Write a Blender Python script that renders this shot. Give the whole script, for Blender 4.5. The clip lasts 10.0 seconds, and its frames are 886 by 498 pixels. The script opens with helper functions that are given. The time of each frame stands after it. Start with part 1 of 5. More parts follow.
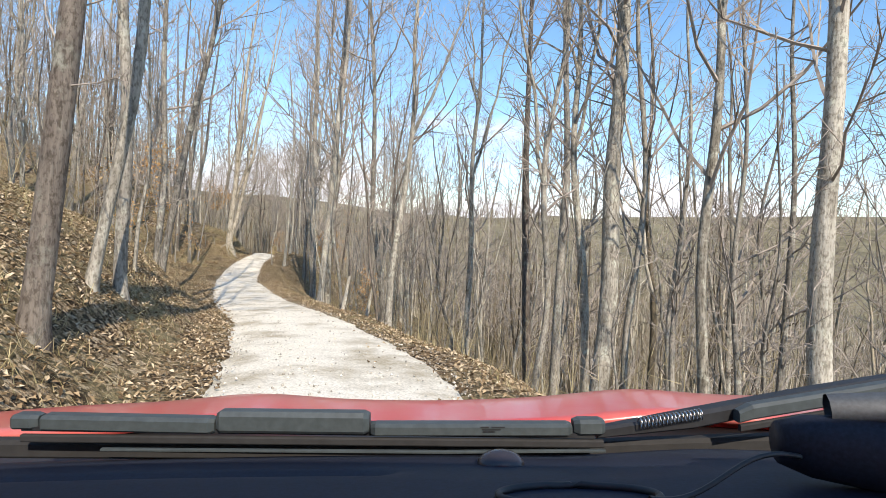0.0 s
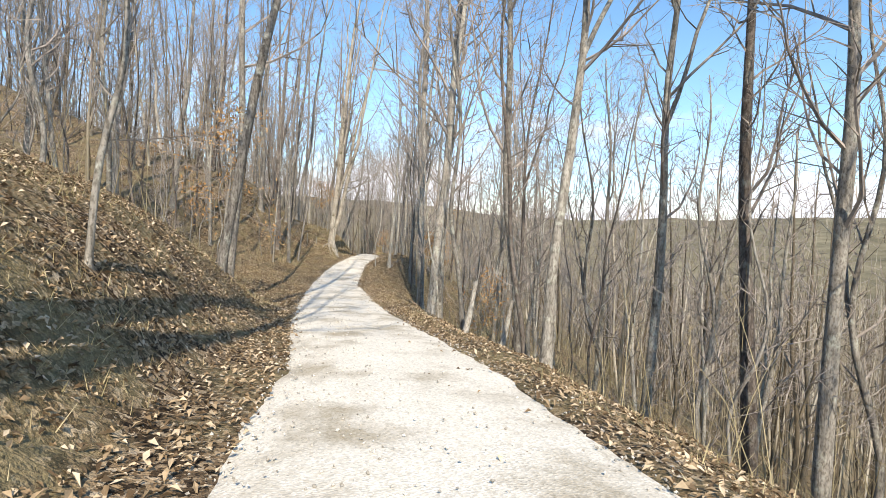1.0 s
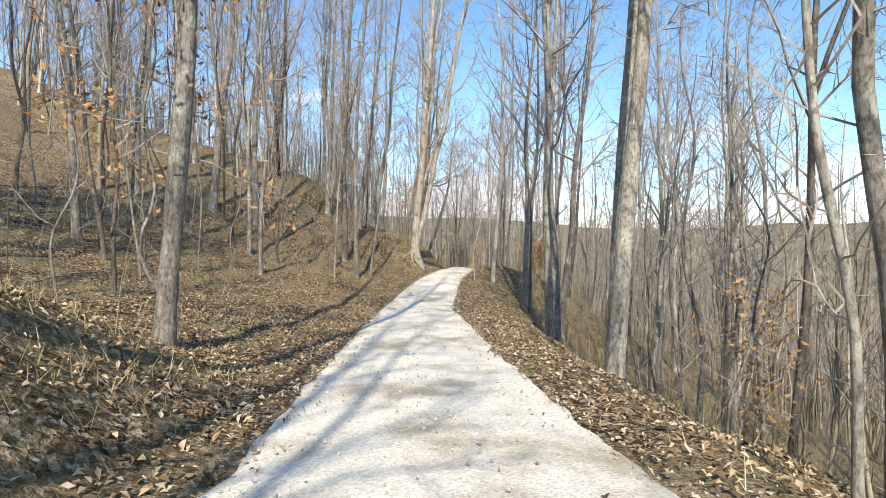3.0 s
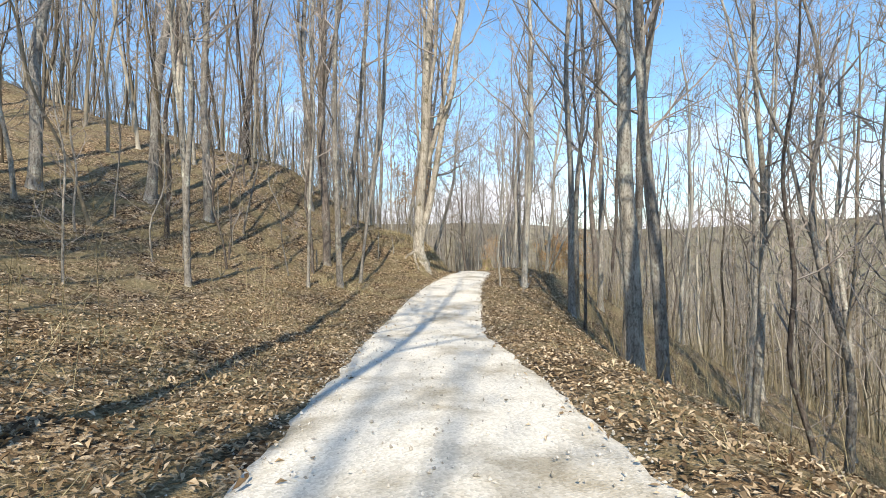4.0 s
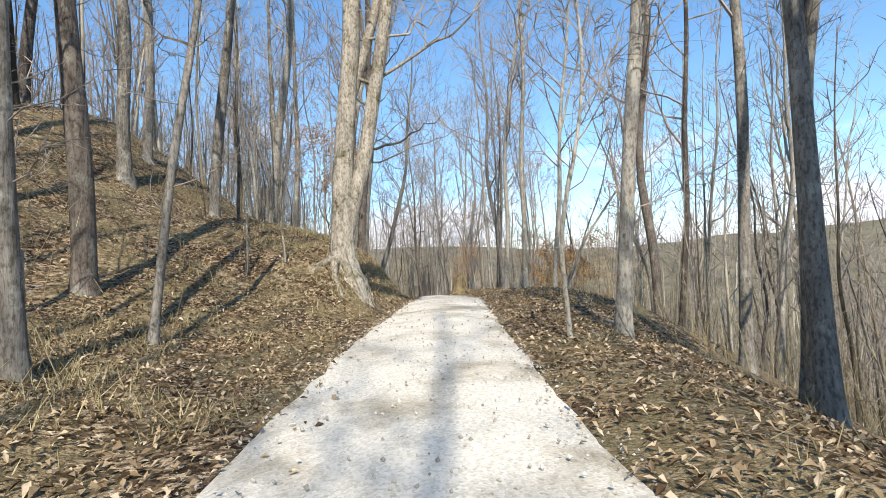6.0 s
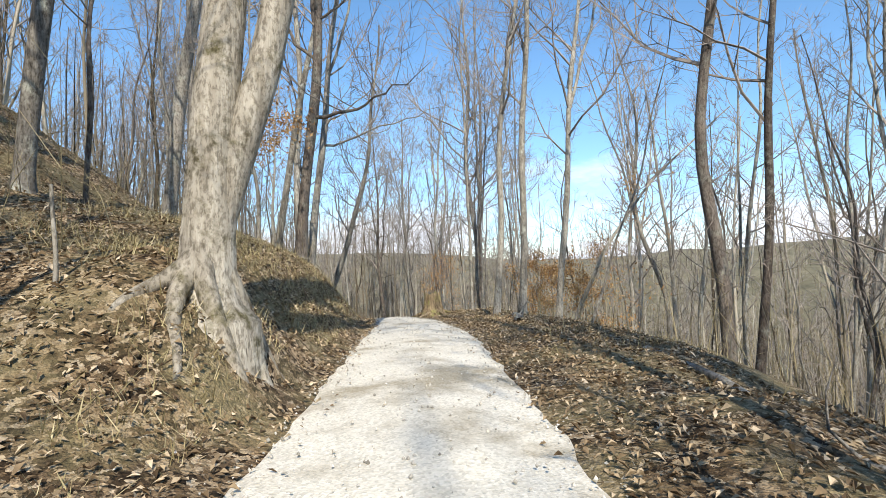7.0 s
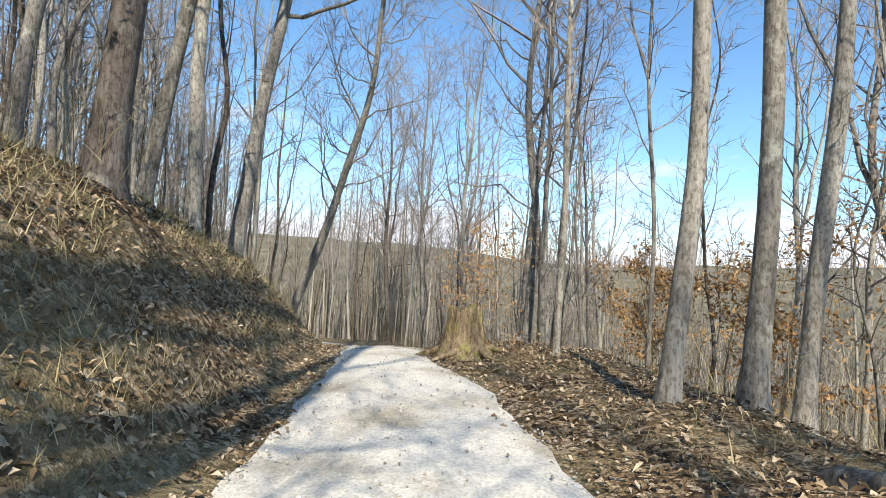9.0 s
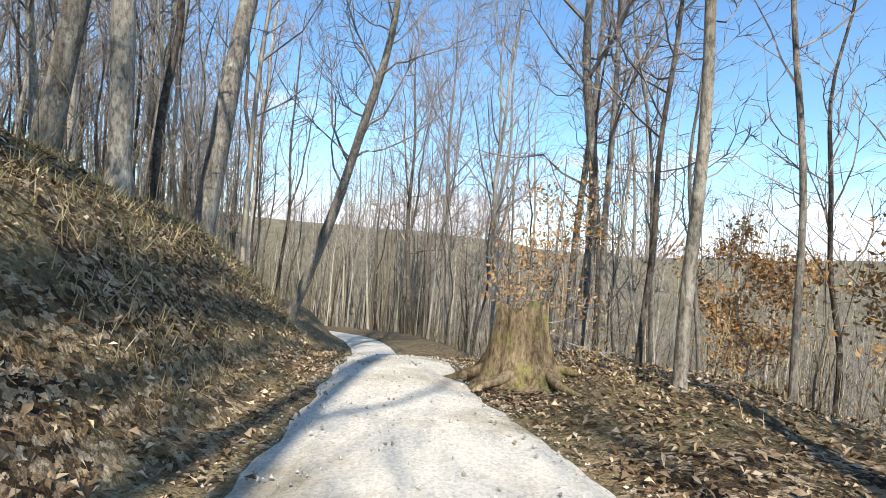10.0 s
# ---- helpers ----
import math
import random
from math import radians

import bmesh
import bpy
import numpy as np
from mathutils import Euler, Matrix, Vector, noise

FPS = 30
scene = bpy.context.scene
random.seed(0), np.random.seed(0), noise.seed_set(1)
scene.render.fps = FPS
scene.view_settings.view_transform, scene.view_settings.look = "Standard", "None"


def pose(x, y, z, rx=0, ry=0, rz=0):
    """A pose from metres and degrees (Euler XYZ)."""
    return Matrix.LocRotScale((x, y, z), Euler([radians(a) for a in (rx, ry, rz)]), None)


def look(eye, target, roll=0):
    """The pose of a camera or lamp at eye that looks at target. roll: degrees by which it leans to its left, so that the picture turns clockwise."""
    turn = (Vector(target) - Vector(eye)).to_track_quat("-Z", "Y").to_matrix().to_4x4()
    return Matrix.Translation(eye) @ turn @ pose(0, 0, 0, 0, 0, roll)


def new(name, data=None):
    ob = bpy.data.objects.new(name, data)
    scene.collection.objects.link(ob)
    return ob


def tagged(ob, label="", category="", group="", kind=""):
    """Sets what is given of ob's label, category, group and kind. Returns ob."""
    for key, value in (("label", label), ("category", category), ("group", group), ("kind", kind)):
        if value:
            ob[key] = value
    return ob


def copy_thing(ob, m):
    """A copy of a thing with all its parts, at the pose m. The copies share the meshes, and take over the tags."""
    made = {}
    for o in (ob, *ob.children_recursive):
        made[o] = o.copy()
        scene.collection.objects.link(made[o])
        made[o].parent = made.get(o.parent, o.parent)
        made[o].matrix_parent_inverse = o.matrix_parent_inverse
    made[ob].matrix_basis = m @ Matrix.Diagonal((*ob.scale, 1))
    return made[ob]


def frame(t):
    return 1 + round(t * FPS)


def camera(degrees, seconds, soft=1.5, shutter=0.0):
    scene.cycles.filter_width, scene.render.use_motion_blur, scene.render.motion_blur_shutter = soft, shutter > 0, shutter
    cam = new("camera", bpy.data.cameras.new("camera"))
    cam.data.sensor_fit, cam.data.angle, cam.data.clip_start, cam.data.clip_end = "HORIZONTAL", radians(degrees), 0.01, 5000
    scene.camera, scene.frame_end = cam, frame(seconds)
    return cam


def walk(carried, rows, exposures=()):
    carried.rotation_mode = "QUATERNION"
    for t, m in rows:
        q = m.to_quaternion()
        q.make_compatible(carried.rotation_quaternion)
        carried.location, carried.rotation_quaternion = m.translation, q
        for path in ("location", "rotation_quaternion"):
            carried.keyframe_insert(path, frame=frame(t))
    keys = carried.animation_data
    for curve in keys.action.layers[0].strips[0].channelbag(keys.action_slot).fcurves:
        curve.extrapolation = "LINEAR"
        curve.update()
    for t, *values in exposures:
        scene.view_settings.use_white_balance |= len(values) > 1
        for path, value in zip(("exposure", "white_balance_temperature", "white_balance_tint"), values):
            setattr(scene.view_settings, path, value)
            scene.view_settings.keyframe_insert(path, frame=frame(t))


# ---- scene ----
cam = camera(81.9, 10.0, soft=0.55)
PATH = [
    (0.0, (0.787, -1.117, 1.030), (0.617, 8.872, 0.595), 2.90),
    (0.5, (-0.106, 2.046, 0.653), (-1.461, 11.943, 0.193), 2.90),
    (1.0, (-1.030, 4.944, 0.382), (-3.185, 14.698, -0.073), 2.60),
    (1.5, (-1.896, 7.248, 0.105), (-4.727, 16.831, -0.290), 2.50),
    (2.0, (-2.915, 9.437, -0.070), (-6.169, 18.886, -0.435), 2.30),
    (2.5, (-3.912, 11.977, -0.314), (-7.573, 21.278, -0.609), 1.40),
    (3.8, (-7.566, 19.420, -1.155), (-11.356, 28.674, -1.170), -0.40),
    (4.0, (-8.149, 20.709, -1.192), (-11.963, 29.953, -1.237), -1.00),
    (4.5, (-9.571, 23.726, -1.360), (-13.386, 32.970, -1.380), -1.50),
    (5.0, (-11.015, 27.010, -1.619), (-14.681, 36.313, -1.489), -2.10),
    (5.5, (-12.282, 30.066, -1.755), (-15.497, 39.531, -1.460), -1.80),
    (6.0, (-13.198, 32.651, -1.778), (-16.053, 42.226, -1.378), -2.80),
    (6.2, (-13.493, 33.945, -1.751), (-16.168, 43.570, -1.306), -3.80),
    (7.3, (-15.677, 40.073, -1.453), (-17.680, 49.855, -0.895), -0.60),
    (7.5, (-16.001, 41.464, -1.471), (-17.969, 51.251, -0.878), -0.51),
    (8.0, (-16.736, 44.251, -1.481), (-18.722, 54.032, -0.853), 0.89),
    (8.5, (-17.432, 46.784, -1.504), (-19.674, 56.513, -0.944), 2.58),
    (9.0, (-18.048, 48.744, -1.548), (-20.537, 58.420, -1.124), 3.46),
    (9.5, (-18.590, 50.343, -1.599), (-21.291, 59.967, -1.296), 3.93),
    (10.0, (-19.113, 51.847, -1.681), (-22.022, 61.414, -1.516), 4.20),
]
walk(cam, [(t, look(eye, target, roll)) for t, eye, target, roll in PATH], exposures=[(0, 0.33, 6680, 14), (2, 0.38, 6640, 14), (4.5, 0.38, 6500, 12), (6, 0.26, 6400, 13), (8, 0.22, 6380, 11), (10, 0.35, 6380, 13)])

SUN_AZ, SUN_EL = -21.0, 41.0

# ---------------------------------------------------------------- light
world = bpy.data.worlds.new("sky")
scene.world = world
world.use_nodes = True
wn, wl = world.node_tree.nodes, world.node_tree.links
wn.clear()
w_out = wn.new("ShaderNodeOutputWorld")
w_bg = wn.new("ShaderNodeBackground")
w_sky = wn.new("ShaderNodeTexSky")
w_sky.sky_type = "NISHITA"
w_sky.sun_disc = False
w_sky.sun_elevation = radians(SUN_EL)
w_sky.sun_rotation = radians(180 + SUN_AZ)
w_sky.air_density = 1.0
w_sky.dust_density = 0.2
w_sky.ozone_density = 3.2
w_co = wn.new("ShaderNodeTexCoord")
w_map = wn.new("ShaderNodeMapping")
w_map.inputs["Scale"].default_value = (1.0, 1.0, 3.2)
w_noise = wn.new("ShaderNodeTexNoise")
w_noise.inputs["Scale"].default_value = 2.6
w_noise.inputs["Detail"].default_value = 7.0
w_noise.inputs["Roughness"].default_value = 0.58
w_sep = wn.new("ShaderNodeSeparateXYZ")
w_band = wn.new("ShaderNodeMapRange")
w_band.inputs["From Min"].default_value = 0.02
w_band.inputs["From Max"].default_value = 0.42
w_band.inputs["To Min"].default_value = 0.23
w_band.inputs["To Max"].default_value = -0.22
w_add = wn.new("ShaderNodeMath")
w_ramp = wn.new("ShaderNodeMapRange")
w_ramp.interpolation_type = "SMOOTHSTEP"
w_ramp.inputs["From Min"].default_value = 0.55
w_ramp.inputs["From Max"].default_value = 0.74
w_mix = wn.new("ShaderNodeMix")
w_mix.data_type = "RGBA"
w_mix.inputs["B"].default_value = (7.0, 7.3, 7.8, 1)
wl.new(w_co.outputs["Generated"], w_map.inputs["Vector"])
wl.new(w_map.outputs["Vector"], w_noise.inputs["Vector"])
wl.new(w_co.outputs["Generated"], w_sep.inputs["Vector"])
wl.new(w_sep.outputs["Z"], w_band.inputs["Value"])
wl.new(w_noise.outputs["Fac"], w_add.inputs[0])
wl.new(w_band.outputs["Result"], w_add.inputs[1])
wl.new(w_add.outputs["Value"], w_ramp.inputs["Value"])
wl.new(w_ramp.outputs["Result"], w_mix.inputs["Factor"])
w_hue = wn.new("ShaderNodeHueSaturation")
w_hue.inputs["Hue"].default_value = 0.493
w_hue.inputs["Saturation"].default_value = 1.10
w_hue.inputs["Value"].default_value = 1.45
wl.new(w_sky.outputs["Color"], w_hue.inputs["Color"])
wl.new(w_hue.outputs["Color"], w_mix.inputs["A"])
wl.new(w_mix.outputs["Result"], w_bg.inputs["Color"])
w_bg.inputs["Strength"].default_value = 0.135
wl.new(w_bg.outputs["Background"], w_out.inputs["Surface"])

sun_data = bpy.data.lights.new("sun", "SUN")
sun_data.energy = 5.0
sun_data.angle = radians(0.55)
sun_data.color = (1.0, 0.90, 0.75)
sun = new("sun", sun_data)
sun.matrix_world = look((0, 0, 40), (math.sin(radians(SUN_AZ)) * 10, math.cos(radians(SUN_AZ)) * 10, 40 - 10 * math.tan(radians(SUN_EL))))


# ---------------------------------------------------------------- materials
def material(name, rough=0.8, metal=0.0, spec=0.5):
    m = bpy.data.materials.new(name)
    m.use_nodes = True
    b = m.node_tree.nodes["Principled BSDF"]
    b.inputs["Roughness"].default_value = rough
    b.inputs["Metallic"].default_value = metal
    b.inputs["Specular IOR Level"].default_value = spec
    return m, m.node_tree.nodes, m.node_tree.links, b


def ramp(nodes, stops):
    r = nodes.new("ShaderNodeValToRGB")
    while len(r.color_ramp.elements) < len(stops):
        r.color_ramp.elements.new(0.5)
    for e, (p, c) in zip(r.color_ramp.elements, stops):
        e.position, e.color = p, (*c, 1)
    return r


def coords(nodes, links, scale, source="Object"):
    c = nodes.new("ShaderNodeTexCoord")
    m = nodes.new("ShaderNodeMapping")
    m.inputs["Scale"].default_value = scale
    links.new(c.outputs[source], m.inputs["Vector"])
    return m.outputs["Vector"]


def noise_tex(nodes, links, vec, scale, detail=4.0, rough=0.55):
    n = nodes.new("ShaderNodeTexNoise")
    n.inputs["Scale"].default_value = scale
    n.inputs["Detail"].default_value = detail
    n.inputs["Roughness"].default_value = rough
    links.new(vec, n.inputs["Vector"])
    return n.outputs["Fac"]


def mixed(nodes, links, kind, fac, a, b):
    m = nodes.new("ShaderNodeMix")
    m.data_type, m.blend_type = "RGBA", kind
    for key, v in (("Factor", fac), ("A", a), ("B", b)):
        if isinstance(v, (int, float)):
            m.inputs[key].default_value = v
        elif isinstance(v, tuple):
            m.inputs[key].default_value = (*v, 1)
        else:
            links.new(v, m.inputs[key])
    return m.outputs["Result"]


def bump(nodes, links, bsdf, height, strength, distance):
    b = nodes.new("ShaderNodeBump")
    b.inputs["Strength"].default_value = strength
    b.inputs["Distance"].default_value = distance
    links.new(height, b.inputs["Height"])
    links.new(b.outputs["Normal"], bsdf.inputs["Normal"])


def litter_material():
    m, n, l, b = material("leaf_litter", 0.9, spec=0.15)
    v = coords(n, l, (1, 1, 1))
    warp = n.new("ShaderNodeTexNoise")
    warp.inputs["Scale"].default_value = 14.0
    warp.inputs["Detail"].default_value = 3.0
    l.new(v, warp.inputs["Vector"])
    vv = n.new("ShaderNodeVectorMath")
    vv.operation = "MULTIPLY_ADD"
    vv.inputs[1].default_value = (0.16, 0.16, 0.16)
    l.new(warp.outputs["Color"], vv.inputs[0])
    l.new(v, vv.inputs[2])
    vo = n.new("ShaderNodeTexVoronoi")
    vo.inputs["Scale"].default_value = 19.0
    l.new(vv.outputs["Vector"], vo.inputs["Vector"])
    cell = n.new("ShaderNodeSeparateColor")
    l.new(vo.outputs["Color"], cell.inputs["Color"])
    leaf = ramp(n, [(0.0, (0.025, 0.018, 0.011)), (0.3, (0.085, 0.058, 0.033)), (0.55, (0.22, 0.155, 0.09)), (0.8, (0.42, 0.32, 0.20)), (1.0, (0.62, 0.51, 0.36))])
    l.new(cell.outputs["Red"], leaf.inputs["Fac"])
    big = ramp(n, [(0.3, (0.55, 0.52, 0.46)), (0.5, (1.0, 1.0, 1.0)), (0.75, (1.2, 1.08, 0.9))])
    l.new(noise_tex(n, l, v, 0.45, 7.0, 0.62), big.inputs["Fac"])
    c = mixed(n, l, "MULTIPLY", 1.0, leaf.outputs["Color"], big.outputs["Color"])
    moss = ramp(n, [(0.44, (0, 0, 0)), (0.62, (0.75, 0.75, 0.75))])
    l.new(noise_tex(n, l, v, 0.8, 6.0, 0.68), moss.inputs["Fac"])
    c = mixed(n, l, "MIX", moss.outputs["Color"], c, (0.29, 0.245, 0.13))
    soil = ramp(n, [(0.60, (0, 0, 0)), (0.72, (0.8, 0.8, 0.8))])
    l.new(noise_tex(n, l, v, 1.7, 8.0, 0.7), soil.inputs["Fac"])
    c = mixed(n, l, "MIX", soil.outputs["Color"], c, (0.10, 0.075, 0.05))
    fine = ramp(n, [(0.3, (0.6, 0.6, 0.6)), (0.7, (1.3, 1.3, 1.3))])
    l.new(noise_tex(n, l, v, 55.0, 4.0, 0.65), fine.inputs["Fac"])
    c = mixed(n, l, "MULTIPLY", 1.0, c, fine.outputs["Color"])
    # past the near slopes the sheet carries grey-brown brush and bare canopy
    far = n.new("ShaderNodeVectorMath")
    far.operation = "LENGTH"
    l.new(v, far.inputs[0])
    fr = n.new("ShaderNodeMapRange")
    fr.inputs["From Min"].default_value = 60.0
    fr.inputs["From Max"].default_value = 150.0
    l.new(far.outputs["Value"], fr.inputs["Value"])
    wood = ramp(n, [(0.32, (0.085, 0.078, 0.045)), (0.5, (0.20, 0.175, 0.105)), (0.68, (0.34, 0.30, 0.19))])
    l.new(noise_tex(n, l, v, 0.035, 12.0, 0.82), wood.inputs["Fac"])
    c = mixed(n, l, "MIX", fr.outputs["Result"], c, wood.outputs["Color"])
    l.new(c, b.inputs["Base Color"])
    h = n.new("ShaderNodeMath")
    h.operation = "ADD"
    l.new(cell.outputs["Green"], h.inputs[0])
    l.new(noise_tex(n, l, v, 30.0, 4.0), h.inputs[1])
    bump(n, l, b, h.outputs["Value"], 1.0, 0.05)
    return m


def gravel_material():
    m, n, l, b = material("pale_gravel", 0.95, spec=0.15)
    v = coords(n, l, (1, 1, 1))
    vo = n.new("ShaderNodeTexVoronoi")
    vo.inputs["Scale"].default_value = 48.0
    l.new(v, vo.inputs["Vector"])
    cell = n.new("ShaderNodeSeparateColor")
    l.new(vo.outputs["Color"], cell.inputs["Color"])
    st = ramp(n, [(0.0, (0.58, 0.555, 0.475)), (0.5, (0.74, 0.71, 0.62)), (1.0, (0.84, 0.81, 0.72))])
    l.new(cell.outputs["Green"], st.inputs["Fac"])
    big = ramp(n, [(0.34, (0.58, 0.54, 0.46)), (0.50, (0.96, 0.95, 0.92)), (0.75, (1.10, 1.09, 1.05))])
    l.new(noise_tex(n, l, v, 0.9, 6.0, 0.6), big.inputs["Fac"])
    c = mixed(n, l, "MULTIPLY", 1.0, st.outputs["Color"], big.outputs["Color"])
    l.new(c, b.inputs["Base Color"])
    bump(n, l, b, vo.outputs["Distance"], 0.45, 0.012)
    return m


def bark_material(name, dark, mid, light, lichen, streak=14.0):
    m, n, l, b = material(name, 0.9, spec=0.2)
    v = coords(n, l, (1, 1, 0.12))
    w = coords(n, l, (1, 1, 1))
    base = ramp(n, [(0.25, dark), (0.5, mid), (0.78, light)])
    rnd = n.new("ShaderNodeObjectInfo")
    shift = n.new("ShaderNodeMath")
    shift.operation = "MULTIPLY_ADD"
    shift.inputs[1].default_value = 0.24
    l.new(rnd.outputs["Random"], shift.inputs[0])
    sub = n.new("ShaderNodeMath")
    sub.operation = "SUBTRACT"
    sub.inputs[1].default_value = 0.12
    l.new(noise_tex(n, l, v, streak, 6.0, 0.65), shift.inputs[2])
    l.new(shift.outputs["Value"], sub.inputs[0])
    l.new(sub.outputs["Value"], base.inputs["Fac"])
    patch = ramp(n, [(0.52, (0, 0, 0)), (0.66, (1, 1, 1))])
    l.new(noise_tex(n, l, w, 3.2, 6.0, 0.7), patch.inputs["Fac"])
    c = mixed(n, l, "MIX", patch.outputs["Color"], base.outputs["Color"], lichen)
    speck = ramp(n, [(0.40, (0.35, 0.33, 0.30)), (0.52, (1, 1, 1))])
    l.new(noise_tex(n, l, coords(n, l, (1, 1, 0.45)), 26.0, 5.0, 0.7), speck.inputs["Fac"])
    c = mixed(n, l, "MULTIPLY", 0.75, c, speck.outputs["Color"])
    wet = ramp(n, [(0.35, (0.6, 0.6, 0.6)), (0.6, (1, 1, 1))])
    l.new(noise_tex(n, l, w, 0.9, 3.0), wet.inputs["Fac"])
    c = mixed(n, l, "MULTIPLY", 0.8, c, wet.outputs["Color"])
    l.new(c, b.inputs["Base Color"])
    bump(n, l, b, noise_tex(n, l, v, streak * 2.0, 6.0, 0.7), 0.9, 0.03)
    return m


def plain_material(name, colour, rough=0.6, metal=0.0, spec=0.5, grain=60.0, vary=0.25):
    m, n, l, b = material(name, rough, metal, spec)
    v = coords(n, l, (1, 1, 1))
    r = ramp(n, [(0.3, tuple(c * (1 - vary) for c in colour)), (0.7, tuple(min(1, c * (1 + vary)) for c in colour))])
    l.new(noise_tex(n, l, v, grain, 5.0, 0.6), r.inputs["Fac"])
    l.new(r.outputs["Color"], b.inputs["Base Color"])
    return m


def island_material(name, stops, rough=0.9):
    m, n, l, b = material(name, rough, spec=0.2)
    g = n.new("ShaderNodeNewGeometry")
    r = ramp(n, stops)
    l.new(g.outputs["Random Per Island"], r.inputs["Fac"])
    v = coords(n, l, (1, 1, 1))
    f = ramp(n, [(0.3, (0.75, 0.75, 0.75)), (0.7, (1.15, 1.15, 1.15))])
    l.new(noise_tex(n, l, v, 25.0, 3.0), f.inputs["Fac"])
    l.new(mixed(n, l, "MULTIPLY", 1.0, r.outputs["Color"], f.outputs["Color"]), b.inputs["Base Color"])
    return m


LITTER = litter_material()
GRAVEL = gravel_material()
BARK_GREY = bark_material("grey_bark", (0.11, 0.10, 0.085), (0.30, 0.28, 0.24), (0.50, 0.475, 0.41), (0.50, 0.51, 0.43))
BARK_PALE = bark_material("pale_bark", (0.17, 0.155, 0.125), (0.43, 0.405, 0.34), (0.66, 0.635, 0.55), (0.60, 0.61, 0.51), 10.0)
BARK_DARK = bark_material("dark_bark", (0.06, 0.05, 0.042), (0.155, 0.132, 0.112), (0.28, 0.245, 0.205), (0.30, 0.30, 0.25))
BARK_MOSSY = bark_material("mossy_bark", (0.11, 0.09, 0.06), (0.38, 0.345, 0.275), (0.62, 0.58, 0.48), (0.15, 0.135, 0.07), 9.0)
TWIG = plain_material("twig_bark", (0.31, 0.275, 0.235), 0.9, spec=0.15, grain=3.0, vary=0.5)
LEAVES = island_material("dry_leaves", [(0.0, (0.08, 0.052, 0.028)), (0.35, (0.23, 0.165, 0.095)), (0.7, (0.42, 0.325, 0.20)), (1.0, (0.66, 0.55, 0.39))])
STONES = island_material("limestone_chips", [(0.0, (0.26, 0.245, 0.20)), (0.5, (0.50, 0.475, 0.41)), (1.0, (0.72, 0.69, 0.61))])
HELD_LEAVES = island_material("beech_leaves", [(0.0, (0.30, 0.15, 0.05)), (0.5, (0.46, 0.27, 0.11)), (1.0, (0.60, 0.42, 0.21))])
FAR_WOOD = island_material("far_bare_wood", [(0.0, (0.05, 0.042, 0.03)), (0.35, (0.15, 0.125, 0.085)), (0.75, (0.30, 0.265, 0.19)), (1.0, (0.58, 0.54, 0.44))])


# ---------------------------------------------------------------- lie of the land
KNOTS = [(1.6, -40, 3.2), (1.6, -12, 0.7), (0.75, -1.1, -0.22), (-1.0, 4.9, -0.87), (-2.85, 9.5, -1.36), (-4.4, 13.0, -1.66),
         (-7.5, 19.4, -2.32), (-9.55, 23.8, -2.65), (-11.75, 28.9, -2.95), (-13.3, 32.9, -3.02), (-15.6, 40.1, -2.74),
         (-16.75, 44.2, -2.73), (-18.05, 48.7, -2.80), (-19.15, 52.0, -2.95), (-21.6, 58.4, -3.2), (-23.2, 62.0, -4.0), (-25.4, 66.5, -5.75),
         (-32.3, 79.0, -6.75), (-52, 101, -10.4), (-86, 128, -14.0)]


def spline(knots, per=12):
    p = np.array(knots, float)
    p = np.vstack([2 * p[0] - p[1], p, 2 * p[-1] - p[-2]])
    out = []
    for i in range(1, len(p) - 2):
        for k in range(per):
            t = k / per
            a, b, c, d = p[i - 1], p[i], p[i + 1], p[i + 2]
            out.append(0.5 * (2 * b + (c - a) * t + (2 * a - 5 * b + 4 * c - d) * t * t + (3 * b - 3 * c + d - a) * t ** 3))
    out.append(p[-2])
    return np.array(out)


LINE = spline(KNOTS)
SEG = np.diff(LINE[:, :2], axis=0)
SEGLEN = np.linalg.norm(SEG, axis=1)
ARC = np.concatenate([[0], np.cumsum(SEGLEN)])
ARC -= np.interp(-1.1, LINE[:, 1], ARC)


def along(x, y):
    """Arc length s, lateral offset u (right is positive) and road height for plan points."""
    x, y = np.asarray(x, float).ravel(), np.asarray(y, float).ravel()
    best, bs, bu, bz = np.full(x.shape, 1e18), np.zeros(x.shape), np.zeros(x.shape), np.zeros(x.shape)
    for i in range(len(SEG)):
        ax, ay = LINE[i, 0], LINE[i, 1]
        dx, dy = SEG[i] / SEGLEN[i]
        k = np.clip((x - ax) * dx + (y - ay) * dy, 0 if i else -1e6, SEGLEN[i] if i < len(SEG) - 1 else 1e6)
        qx, qy = ax + dx * k, ay + dy * k
        d = (x - qx) ** 2 + (y - qy) ** 2
        hit = d < best
        best[hit] = d[hit]
        kk = np.clip(k, 0, SEGLEN[i])
        bs[hit] = (ARC[i] + k)[hit]
        bz[hit] = (LINE[i, 2] + (LINE[i + 1, 2] - LINE[i, 2]) * kk / SEGLEN[i])[hit]
        bu[hit] = (np.sqrt(d) * np.sign((x - ax) * dy - (y - ay) * dx))[hit]
    return bs, bu, bz


def smooth(v, a, b):
    t = np.clip((np.asarray(v, float) - a) / (b - a), 0, 1)
    return t * t * (3 - 2 * t)


